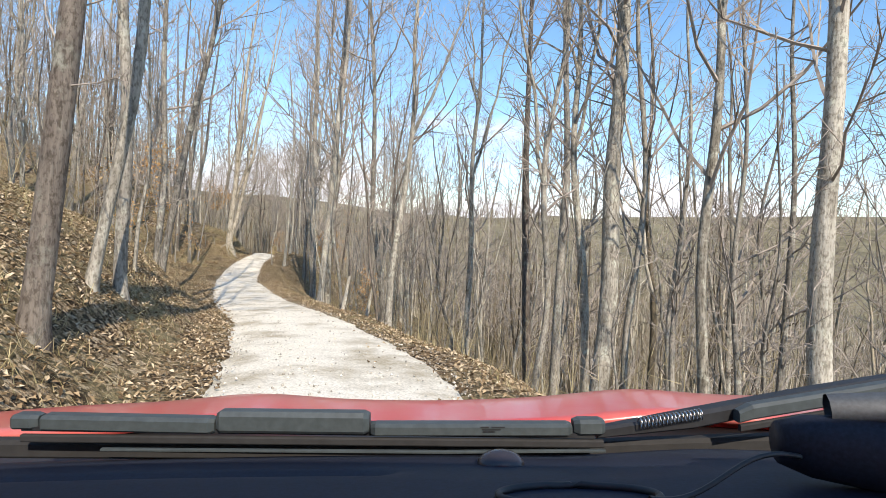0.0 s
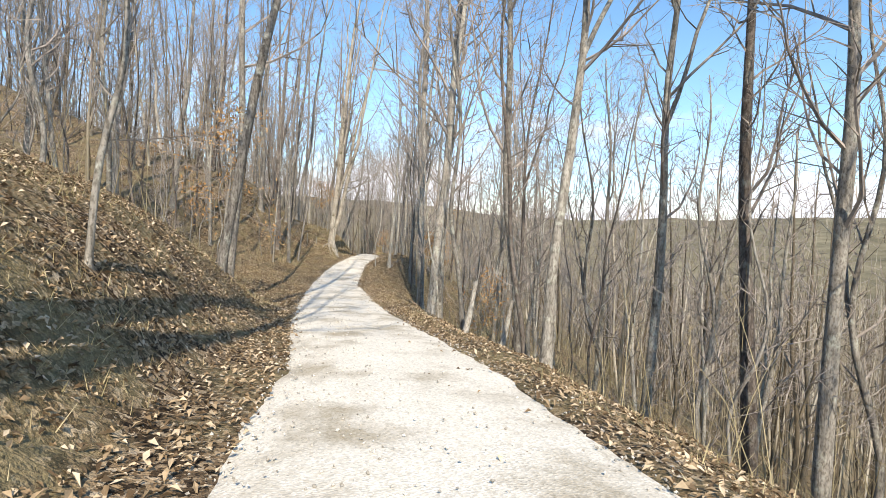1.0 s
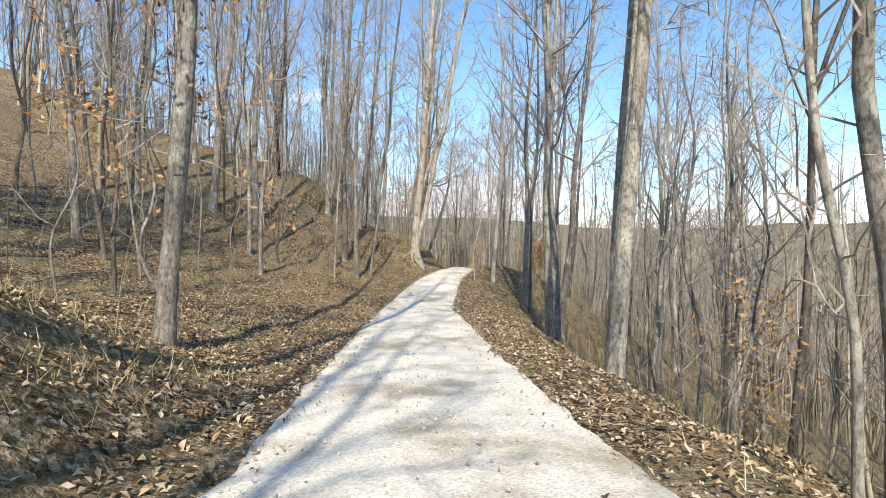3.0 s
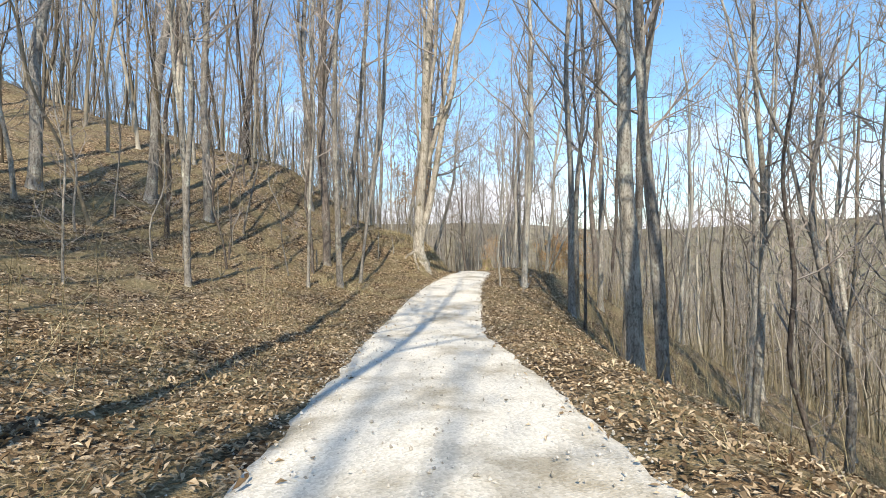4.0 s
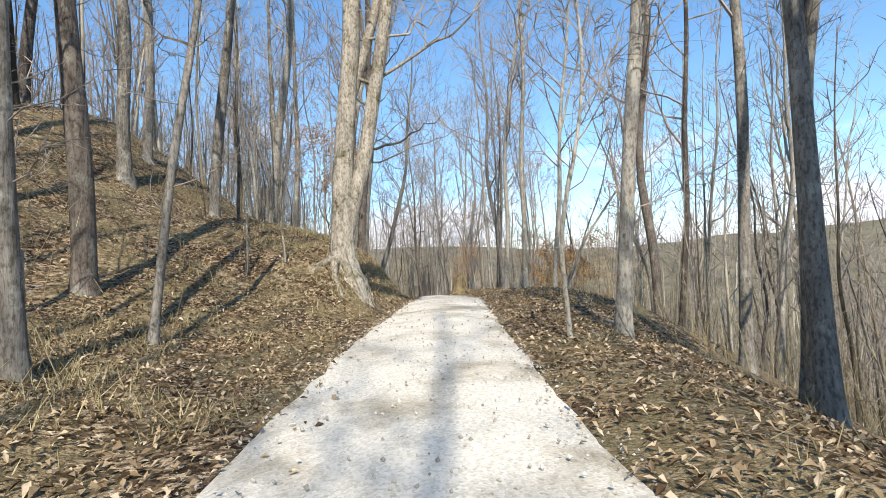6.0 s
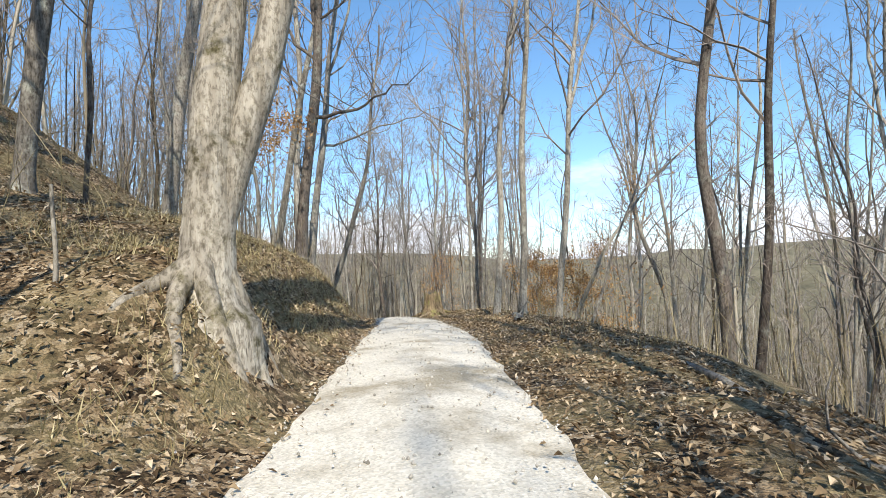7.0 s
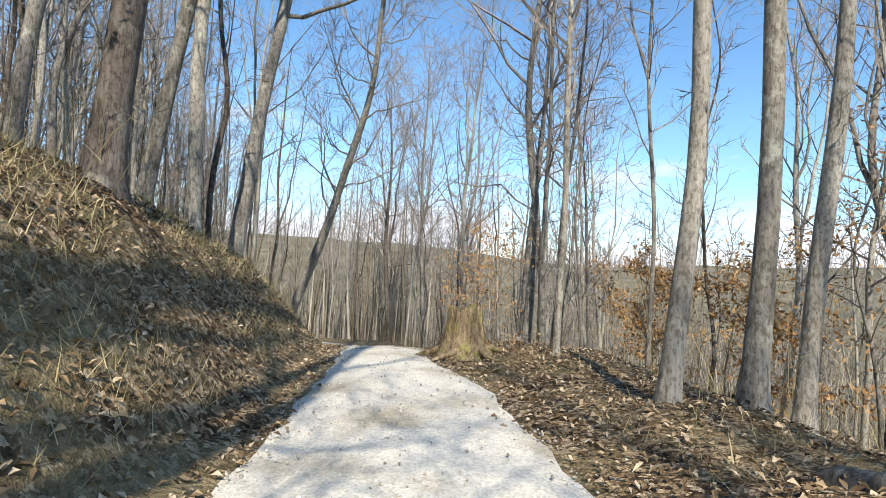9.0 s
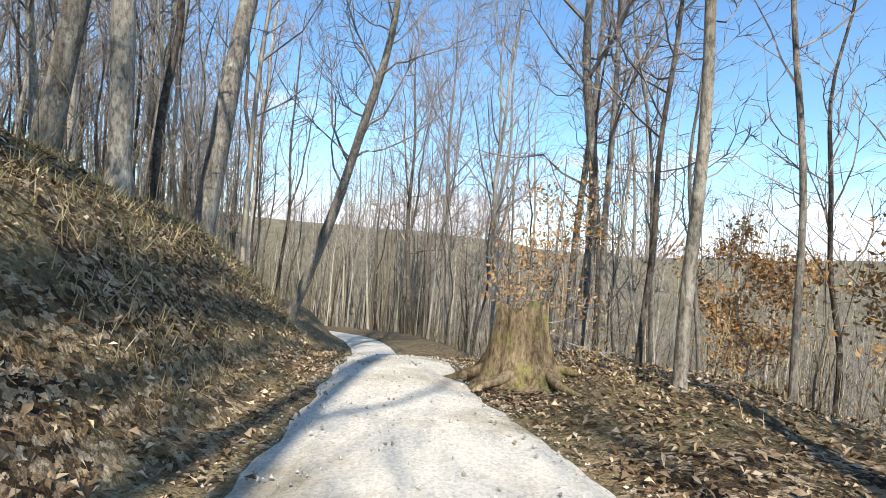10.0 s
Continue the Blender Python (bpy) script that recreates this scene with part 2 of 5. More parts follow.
# cross sections: lateral offset against height over the road
CUT_LEFT = ((0, 1.3, 1.8, 2.3, 2.9, 3.6, 5.0, 8.0, 15, 40, 100), (0, -0.02, 0.05, 0.5, 1.1, 1.6, 2.2, 3.1, 5.6, 15, 38))
HOLLOW_LEFT = ((0, 1.3, 2.2, 3.2, 4.5, 8, 12, 20, 40, 100), (0, 0.0, -0.02, 0.10, 0.45, 1.5, 2.9, 6.2, 15, 40))
BANK_LEFT = ((0, 1.3, 1.6, 2.1, 2.7, 3.3, 4.2, 7, 12, 40, 100), (0, 0.0, 0.2, 0.85, 1.6, 2.0, 2.35, 3.1, 4.9, 16, 40))
STEEP_RIGHT = ((0, 1.3, 2.2, 2.9, 3.7, 5, 8, 15, 30, 60, 100), (0, 0.0, 0.02, -0.2, -0.6, -1.6, -3.9, -8.2, -15.5, -25, -31))
SHELF_RIGHT = ((0, 1.3, 2.4, 3.6, 5.5, 9, 15, 30, 60, 100), (0, 0.0, 0.16, 0.22, -0.35, -2.3, -6.0, -14, -25, -31))


LATTICE = np.random.default_rng(7).uniform(-1, 1, (256, 256))


def bumps(x, y, scale, seed):
    """Smooth value noise on the plan, in -1 to 1."""
    px, py = np.asarray(x, float) * scale + seed * 17.3, np.asarray(y, float) * scale + seed * 5.9
    ix, iy = np.floor(px).astype(int), np.floor(py).astype(int)
    fx, fy = px - ix, py - iy
    fx, fy = fx * fx * (3 - 2 * fx), fy * fy * (3 - 2 * fy)
    g = lambda i, j: LATTICE[(ix + i) % 256, (iy + j) % 256]
    return (g(0, 0) * (1 - fx) + g(1, 0) * fx) * (1 - fy) + (g(0, 1) * (1 - fx) + g(1, 1) * fx) * fy


def land(x, y, rough=True):
    shape = np.shape(x)
    x, y = np.asarray(x, float).ravel(), np.asarray(y, float).ravel()
    s, u, zr = along(x, y)
    au = np.abs(u)
    wa, wc = 1 - smooth(s, 18, 25.5), smooth(s, 43.2, 51)
    wb = 1 - wa - wc
    left = wa * np.interp(au, *CUT_LEFT) * (1 + 0.28 * smooth(s, 5, 11) * (1 - smooth(au, 8, 20))) + wb * np.interp(au, *HOLLOW_LEFT) + wc * np.interp(au, *BANK_LEFT) * np.interp(s, (44, 50, 55, 59, 63, 68), (0.8, 0.90, 1.05, 1.08, 0.93, 0.88))
    left = left + 1.7 * smooth(au, 6, 12) * (1 - smooth(au, 14, 26)) * smooth(s, 38, 48) * (1 - smooth(s, 62, 74))
    wr = smooth(s, 40, 52)
    right = (1 - wr) * np.interp(au, *STEEP_RIGHT) + wr * np.interp(au, *SHELF_RIGHT)
    near = zr + np.where(u < 0, left, right)
    near = near + 0.75 * np.exp(-((x + 18.6) ** 2 + (y - 42.7) ** 2) / 1.6) * smooth(-u, 1.3, 1.9)
    r = np.hypot(x + 10, y - 25)
    th = np.degrees(np.arctan2(x + 10, y - 25))
    west = smooth(-th, 42, 80) * (1 - smooth(-th, 150, 178))
    ridge = np.interp(r, (0, 120, 260, 420, 700, 1000, 3000), (-20, -26, -27, -5, 35, 37, 10))
    ridge = ridge * (1 - 0.42 * (1 - smooth(np.abs(th), 5, 50)) * smooth(r, 300, 600))
    hill = np.interp(r, (0, 100, 300, 700, 3000), (10, 36, 80, 120, 130))
    far = ridge * (1 - west) + hill * west
    w = smooth(r, 80, 240)
    z = near * (1 - w) + far * w
    if rough:
        amp = smooth(au, 1.4, 3.0)
        z = z + amp * (0.10 * bumps(x, y, 0.9, 3.1) + 0.05 * bumps(x, y, 2.7, 7.7)) + smooth(au, 4, 12) * 0.5 * bumps(x, y, 0.16, 1.3)
        z = z + smooth(r, 200, 500) * (8 * bumps(x, y, 0.006, 5.5) + 3 * bumps(x, y, 0.019, 2.5))
    return z.reshape(shape)


def ground_z(x, y):
    return float(land(np.array([x]), np.array([y]))[0])


def mesh_object(name, verts, faces, mat, parent=None, smooth_shade=True):
    me = bpy.data.meshes.new(name)
    if isinstance(verts, list) and verts and isinstance(verts[0], np.ndarray):
        verts = np.concatenate(verts)
    if isinstance(faces, list) and faces and isinstance(faces[0], np.ndarray):
        faces = np.concatenate(faces)
    v, f = np.asarray(verts, np.float32), np.asarray(faces, np.int32)
    k = f.shape[1]
    me.vertices.add(len(v))
    me.vertices.foreach_set("co", v.ravel())
    me.loops.add(f.size)
    me.loops.foreach_set("vertex_index", f.ravel())
    me.polygons.add(len(f))
    me.polygons.foreach_set("loop_start", np.arange(0, f.size, k, dtype=np.int32))
    me.polygons.foreach_set("use_smooth", np.full(len(f), smooth_shade))
    me.materials.append(mat)
    me.update(calc_edges=True)
    ob = new(name, me)
    if parent:
        ob.parent = parent
    return ob


def grid_faces(nx, ny):
    i = np.arange(nx * ny).reshape(ny, nx)
    return np.stack([i[:-1, :-1], i[:-1, 1:], i[1:, 1:], i[1:, :-1]], -1).reshape(-1, 4)


def graded(lo, hi, step, reach, grow):
    mid = list(np.arange(lo, hi + step / 2, step))
    d, a, b = step, [lo], [hi]
    while b[-1] < reach:
        d *= grow
        a.append(a[-1] - d)
        b.append(b[-1] + d)
    return np.array(a[:0:-1] + mid + b[1:])


gx, gy = graded(-38, 18, 0.34, 2500, 1.14), graded(-6, 72, 0.34, 2500, 1.14)
GX, GY = np.meshgrid(gx, gy)
GZ = land(GX, GY)
GS, GU, _ = along(GX, GY)


def lane_edge(s, u):
    """Half width of the gravel on the side of u."""
    left = np.interp(s, (-10, 0, 8, 14, 18, 26, 34, 40, 46, 54, 59, 64, 70, 150), (1.3, 1.1, 0.92, 0.88, 1.1, 1.25, 1.36, 1.36, 1.14, 1.22, 1.0, 0.86, 1.0, 1.2))
    right = np.interp(s, (-10, 3, 7, 12, 17, 21, 30, 34, 44, 50, 56, 60, 62, 68, 75, 150), (1.4, 1.45, 1.95, 1.95, 1.65, 1.6, 1.44, 1.14, 1.11, 1.2, 1.4, 1.35, 0.86, 0.9, 1.1, 1.2))
    return np.where(np.asarray(u) < 0, left, right)


GZ -= (0.06 * (1 - smooth(np.abs(GU) - lane_edge(GS, GU), -0.3, 0.12))).reshape(GX.shape)
ground = mesh_object("ground", np.stack([GX, GY, GZ], -1).reshape(-1, 3), grid_faces(len(gx), len(gy)), LITTER)
tagged(ground, "leaf-littered woodland slope falling from the road into the valley", "ground", kind="structure")

# gravel road, crowned, with ragged edges sunk into the litter
rs = np.arange(ARC[0] + 1, ARC[-1] - 1, 0.35)
cx, cy, cz = (np.interp(rs, ARC, LINE[:, k]) for k in range(3))
tx, ty = np.gradient(cx, rs), np.gradient(cy, rs)
tl = np.hypot(tx, ty)
cols = np.linspace(-1, 1, 15)
rv = []
for i in range(len(rs)):
    wl_ = float(lane_edge(rs[i], -1)) + 0.07 * noise.noise(Vector((rs[i] * 0.5, 0, 0))) + 0.10 * noise.noise(Vector((rs[i] * 1.6, 2, 0)))
    wr_ = float(lane_edge(rs[i], 1)) + 0.08 * noise.noise(Vector((rs[i] * 0.45, 9, 0))) + 0.11 * noise.noise(Vector((rs[i] * 1.5, 5, 0)))
    for c in cols:
        u = c * (wl_ if c < 0 else wr_)
        rut = -0.025 * (math.exp(-((abs(u) - 0.75) / 0.22) ** 2))
        z = cz[i] + 0.03 * (1 - abs(c)) + rut - 0.055 * max(0, abs(c) - 0.8) / 0.2 + 0.02 + 0.012 * noise.noise(Vector((cx[i] + u, cy[i], 0)) * 2.2)
        rv.append((cx[i] + u * ty[i] / tl[i], cy[i] - u * tx[i] / tl[i], z))
road = mesh_object("road", rv, grid_faces(15, len(rs)), GRAVEL)
tagged(road, "narrow pale gravel lane with faint wheel tracks", "road", kind="structure")


# ---------------------------------------------------------------- bare trees
FACES = {}


def tube(points, radii, sides, verts, faces):
    """Appends a tapered tube along points to the lists of arrays."""
    p = np.asarray(points, float)
    r = np.asarray(radii, float)
    n = len(p)
    d = np.empty_like(p)
    d[1:-1] = p[2:] - p[:-2]
    d[0], d[-1] = p[1] - p[0], p[-1] - p[-2]
    ref = np.array([1.0, 0, 0]) if abs(d[0][0]) < 0.8 * np.linalg.norm(d[0]) else np.array([0, 1.0, 0])
    a = np.stack([d[:, 1] * ref[2] - d[:, 2] * ref[1], d[:, 2] * ref[0] - d[:, 0] * ref[2], d[:, 0] * ref[1] - d[:, 1] * ref[0]], 1)
    a /= np.sqrt((a * a).sum(1))[:, None] + 1e-9
    d /= np.sqrt((d * d).sum(1))[:, None] + 1e-9
    b = np.stack([d[:, 1] * a[:, 2] - d[:, 2] * a[:, 1], d[:, 2] * a[:, 0] - d[:, 0] * a[:, 2], d[:, 0] * a[:, 1] - d[:, 1] * a[:, 0]], 1)
    ang = np.arange(sides) * 2 * math.pi / sides
    ring = p[:, None] + r[:, None, None] * (np.cos(ang)[None, :, None] * a[:, None] + np.sin(ang)[None, :, None] * b[:, None])
    if (n, sides) not in FACES:
        i, k = np.meshgrid(np.arange(n - 1), np.arange(sides), indexing="ij")
        j = (k + 1) % sides
        FACES[n, sides] = np.stack([i * sides + k, i * sides + j, (i + 1) * sides + j, (i + 1) * sides + k], -1).reshape(-1, 4)
    base = verts[-1][1] if verts else 0
    verts.append((ring.reshape(-1, 3), base + n * sides))
    faces.append(FACES[n, sides] + base)


def tubes_object(name, verts, faces, mat, parent=None):
    return mesh_object(name, np.concatenate([v for v, _ in verts]), np.concatenate(faces), mat, parent)


def bough(rng, start, way, length, r0, steps, lift=0.25, wander=0.22):
    pts, w = [np.array(start, float)], np.array(way, float)
    for i in range(steps):
        w = w + rng.normal(0, wander, 3) + np.array([0, 0, lift / steps * 2])
        w /= np.linalg.norm(w)
        pts.append(pts[-1] + w * length / steps)
    return np.array(pts), np.linspace(r0, r0 * 0.25, steps + 1)


def perp(rng, way, angle):
    t = rng.normal(0, 1, 3)
    t -= way * (t @ way)
    t /= np.linalg.norm(t)
    return way * math.cos(angle) + t * math.sin(angle)


def spread(rng, ways, angles):
    """Directions turned off ways by angles, to random sides."""
    t = rng.normal(0, 1, ways.shape)
    t -= ways * (t * ways).sum(1)[:, None]
    t /= np.linalg.norm(t, axis=1)[:, None] + 1e-9
    return ways * np.cos(angles)[:, None] + t * np.sin(angles)[:, None]


def unit(v):
    return v / (np.linalg.norm(v, axis=-1)[..., None] + 1e-9)


def sprays(points, r, out):
    """Pointed three-sided twigs along points (n, k, 3) with base radius r (n), appended to out as triangles."""
    n, k = points.shape[:2]
    d = unit(points[:, 1] - points[:, 0])
    a = unit(np.cross(d, np.where(np.abs(d[:, 2:]) < 0.9, (0.0, 0, 1), (1.0, 0, 0))))
    b = np.cross(d, a)
    rings = []
    for q in range(k - 1):
        rr = (r * (1 - 0.55 * q / max(1, k - 1)))[:, None]
        rings += [points[:, q] + rr * (a * c + b * e) for c, e in ((1, 0), (-0.5, 0.866), (-0.5, -0.866))]
    v = np.stack(rings + [points[:, -1]], 1)
    tri = []
    for q in range(k - 2):
        for c in range(3):
            e = (c + 1) % 3
            tri += [(3 * q + c, 3 * q + e, 3 * q + 3 + e), (3 * q + c, 3 * q + 3 + e, 3 * q + 3 + c)]
    tip = 3 * (k - 1)
    tri += [(tip - 3 + c, tip - 3 + (c + 1) % 3, tip) for c in range(3)]
    base = out[2][0]
    out[0].append(v.reshape(-1, 3))
    out[1].append((np.arange(n)[:, None, None] * (tip + 1) + np.array(tri)[None]).reshape(-1, 3) + base)
    out[2][0] += n * (tip + 1)


def tree_meshes(seed, height, r, lean=(0, 0), first=0.45, limbs=14, twigs=7, wobble=0.5, flare=1.5, forks=(), bow=(0, 0), twig2=3, low=5, arms=(), curl=(0, 0), reach=1.0, droop=0):
    """Verts and faces of the trunk (quads) and of the crown (triangles), base at the origin. forks: (height share, sideways x, sideways y, thickness share)."""
    rng = np.random.default_rng(seed)
    tv, tf, lv, lf = [], [], [], []
    out = ([], [], [0])
    n = 22
    h = np.linspace(0, 1, n)
    ph, am = rng.uniform(0, 6.28, (2, 4)), rng.normal(0, 1, (2, 4)) * np.array([0.10, 0.07, 0.05, 0.03]) * (0.6 + wobble)
    wob = np.stack([sum(am[c, q] * (np.sin(h * (4 + 5 * q) + ph[c, q]) - np.sin(ph[c, q])) for q in range(4)) for c in (0, 1)], 1) * smooth(h, 0, 0.3)[:, None]
    bx = np.sin(h * math.pi)
    bow = (bow[0] + rng.normal(0, 0.013 * height), bow[1] + rng.normal(0, 0.013 * height))
    px = h * height * lean[0] + wob[:, 0] + bx * bow[0] + curl[0] * h ** 2.2
    py = h * height * lean[1] + wob[:, 1] + bx * bow[1] + curl[1] * h ** 2.2
    pz = h * height
    tr = r * (1 - 0.80 * h ** 1.05) * (1 + 0.05 * np.sin(h * 23 + seed))
    pts = np.stack([px, py, pz], 1)
    low_pts = np.vstack([[pts[0] - (pts[1] - pts[0]) * (0.5 if r < 0.2 else 1.2)], pts[0], pts[0] * 0.85 + pts[1] * 0.15, pts[0] * 0.6 + pts[1] * 0.4, pts[1:]])
    low_r = np.concatenate([[tr[0] * flare * 1.25, tr[0] * flare, tr[0] * (1 + (flare - 1) * 0.45), tr[0] * (1 + (flare - 1) * 0.1)], tr[1:]])
    tube(low_pts, low_r, (10 if r > 0.09 else 6) if twig2 else 4, tv, tf)
    stems = [(pts, tr)]
    for share, fx, fy, thick in forks:
        at = np.array([np.interp(share, h, pts[:, k]) for k in range(3)])
        rr = np.interp(share, h, tr) * thick
        L = height * (1 - share) * 0.95
        q = np.linspace(0, 1, 12)
        fp = np.stack([at[0] + fx * (q ** 0.8) + lean[0] * L * q, at[1] + fy * (q ** 0.8) + lean[1] * L * q, at[2] + L * q], 1)
        fp[1:, :2] += np.cumsum(rng.normal(0, 0.07, (11, 2)), axis=0)
        fr = rr * (1 - 0.82 * q)
        tube(fp, fr, 8 if twig2 else 4, tv, tf)
        stems.append((fp, fr))
    for share, dx, dy, dz, thick in arms:
        at = np.array([np.interp(share, h, pts[:, k]) for k in range(3)])
        q = np.linspace(0, 1, 12)
        ap = np.stack([at[0] + dx * q, at[1] + dy * q, at[2] + dz * (0.35 * q + 0.65 * q ** 1.7)], 1)
        ap[1:] += np.cumsum(rng.normal(0, 0.10, (11, 3)), axis=0)
        ar = np.interp(share, h, tr) * thick * (1 - 0.85 * q)
        tube(ap, ar, 6, tv, tf)
        stems.append((ap, ar))
    for si, (sp, sr) in enumerate(stems):
        count = limbs if si == 0 else max(5, int(limbs * 0.6))
        hh = np.linspace(0, 1, len(sp))
        f0 = first if si == 0 else 0.25
        for i in range(count + (low if si == 0 else 0)):
            share = f0 + (0.98 - f0) * ((i + rng.random()) / count) if i < count else 0.10 + rng.random() * (f0 - 0.05)
            at = np.array([np.interp(share, hh, sp[:, k]) for k in range(3)])
            rr = np.interp(share, hh, sr)
            if i < count:
                L = height * (0.09 + 0.15 * rng.random()) * (1.2 - 0.6 * share) * reach
                r1 = min(rr * 0.5, 0.009 * L + (0.010 if twig2 else 0.022))
                way = perp(rng, np.array([0, 0, 1.0]), radians(rng.uniform(34, 72) + droop))
            else:
                L = rng.uniform(0.5, 2.0)
                r1 = min(rr * 0.3, 0.011)
                way = perp(rng, np.array([0, 0, 1.0]), radians(rng.uniform(55, 95)))
            steps = 5 if twig2 else 3
            bp, br = bough(rng, at, way, L, r1, steps, 0.55 if not droop else 0.2, 0.20)
            tube(bp, br, (4 if r1 > 0.03 else 3) if twig2 else 3, lv, lf)
            m = twigs if i < count else 3
            k = rng.uniform(0.2, 1.0, m)
            j = np.linspace(0, 1, len(bp))
            a2 = np.stack([np.interp(k, j, bp[:, c]) for c in range(3)], 1)
            seg = np.minimum((k * steps).astype(int), steps - 1)
            d2 = spread(rng, unit(bp[seg + 1] - bp[seg]), np.radians(rng.uniform(25, 60, m)))
            L2 = (L * rng.uniform(0.22, 0.52, m) * (1.15 - 0.5 * k))[:, None]
            mid = a2 + d2 * L2 * 0.5
            d3 = unit(d2 + rng.normal(0, 0.28, (m, 3)) + (0, 0, 0.0 if droop else 0.22))
            end = mid + d3 * L2 * 0.5
            sprays(np.stack([a2, mid, end] if twig2 else [a2, end], 1), np.full(m, max(0.0085 if twig2 else 0.016, r1 * 0.42)), out)
            if twig2:
                g = m * twig2
                pick = np.repeat(np.arange(m), twig2)
                q = rng.uniform(0.15, 0.95, g)[:, None]
                a3 = np.where(q < 0.5, a2[pick] + (mid - a2)[pick] * q * 2, mid[pick] + (end - mid)[pick] * (q * 2 - 1))
                w3 = spread(rng, np.where(q < 0.5, d2[pick], d3[pick]), np.radians(rng.uniform(25, 65, g)))
                sprays(np.stack([a3, a3 + w3 * L2[pick] * rng.uniform(0.25, 0.65, (g, 1))], 1), np.full(g, 0.0068), out)
    quads = np.concatenate(lf)
    tris = np.concatenate([quads[:, [0, 1, 2]], quads[:, [0, 2, 3]]])
    cv = np.concatenate(out[0] + [v for v, _ in lv])
    cf = np.concatenate(out[1] + [tris + out[2][0]])
    return tv, tf, cv, cf


def make_tree(seed, height, r, bark, label, **kw):
    tv, tf, cv, cf = tree_meshes(seed, height, r, **kw)
    top = new("tree")
    trunk = tubes_object("trunk", tv, tf, bark, top)
    mesh_object("crown", cv, cf, TWIG, top, False)
    tagged(top, label, "tree")
    return top


# --- hero trees
HERO_AT = []


def plant(x, y, r, lean, bark, label, height=20, **kw):
    t = make_tree(1000 + len(HERO_AT), height, r, bark, label, lean=lean, **({"limbs": 20, "twigs": 7, "first": 0.30} | kw))
    t.location = (x, y, ground_z(x, y) - 0.06)
    HERO_AT.append((x, y))
    return t


plant(-1.10, 14.79, 0.119, (0.04, 0.14), BARK_PALE, "tall pale grey leaning forked bare hardwood tree beside the road", height=15, forks=((0.42, 1.9, 1.2, 0.75),), wobble=0.35)
plant(4.30, 10.70, 0.232, (-0.02, 0.05), BARK_PALE, "stout pale grey bare hardwood tree on the falling slope", height=22)
plant(6.77, 6.77, 0.200, (-0.01, 0.04), BARK_PALE, "stout pale grey bare hardwood tree on the falling slope", height=22)
plant(4.21, 19.11, 0.202, (-0.03, 0.05), BARK_DARK, "stout dark bare hardwood tree on the falling slope", height=22, wobble=0.5)
plant(4.75, 16.98, 0.183, (-0.03, -0.04), BARK_GREY, "tall grey bare hardwood tree on the falling slope", height=22)
plant(6.21, 9.40, 0.130, (-0.04, 0.04), BARK_PALE, "tall pale grey bare hardwood tree on the falling slope", height=22)
plant(5.45, 11.60, 0.100, (-0.02, 0.04), BARK_GREY, "tall grey bare hardwood tree on the falling slope", height=18)
plant(7.70, 13.72, 0.100, (-0.03, 0.04), BARK_GREY, "tall grey bare hardwood tree on the falling slope", height=18)
plant(8.92, 12.86, 0.110, (-0.02, 0.04), BARK_GREY, "tall grey bare hardwood tree on the falling slope", height=18)
plant(9.52, 12.21, 0.120, (-0.01, 0.04), BARK_GREY, "tall grey bare hardwood tree on the falling slope", height=18)
plant(-5.79, 24.60, 0.173, (0.04, 0.01), BARK_PALE, "tall pale grey bare hardwood tree beside the road", height=22, reach=1.3, arms=((0.42, 2.8, 0.5, 1.8, 0.32), (0.5, -2.6, 0.3, 1.6, 0.34), (0.58, 2.2, -0.9, 1.8, 0.34)))
plant(-7.99, 31.56, 0.132, (0.00, 0.00), BARK_GREY, "tall grey bare hardwood tree on the falling slope", height=22)
plant(-2.01, 20.73, 0.126, (-0.04, -0.06), BARK_GREY, "tall grey bare hardwood tree on the falling slope", height=22)
plant(-3.50, 19.28, 0.074, (-0.03, -0.09), BARK_GREY, "tall grey bare hardwood tree beside the road", height=13)
plant(-4.03, 18.36, 0.033, (-0.04, -0.02), BARK_PALE, "slim pale grey bare sapling beside the road", height=8)
plant(-9.01, 15.92, 0.123, (0.09, 0.11), BARK_GREY, "tall grey leaning bare hardwood tree beside the road", height=22, reach=1.3, arms=((0.42, 2.8, 0.5, 1.8, 0.32), (0.5, -2.6, 0.3, 1.6, 0.34), (0.58, 2.2, -0.9, 1.8, 0.34)))
plant(-11.50, 19.80, 0.140, (-0.02, 0.02), BARK_GREY, "tall grey bare hardwood tree beside the road", height=22)
plant(-20.90, 38.72, 0.177, (0.02, 0.02), BARK_DARK, "tall dark forked bare hardwood tree on the hillside", height=20, forks=((0.12, -0.9, 0.3, 0.8), (0.35, 1.2, 0.4, 0.7)), limbs=18)
plant(-18.50, 36.13, 0.119, (0.01, 0.02), BARK_GREY, "tall grey bare hardwood tree beside the road", height=18)
plant(-18.81, 34.72, 0.055, (0.01, 0.01), BARK_PALE, "slim pale grey bare hardwood tree on the hillside", height=13)
plant(-12.89, 40.45, 0.114, (0.01, -0.02), BARK_PALE, "tall pale grey bare hardwood tree beside the road", height=18)
plant(-13.58, 39.57, 0.037, (0.01, -0.01), BARK_PALE, "slim pale grey bare sapling beside the road", height=8)
plant(-8.57, 33.55, 0.217, (-0.02, 0.02), BARK_PALE, "stout pale grey forked bare hardwood tree on the falling slope", height=22, forks=((0.3, 0.9, 0.6, 0.7),))
plant(-9.09, 38.95, 0.161, (0.08, -0.06), BARK_GREY, "tall grey bare hardwood tree on the falling slope", height=22)
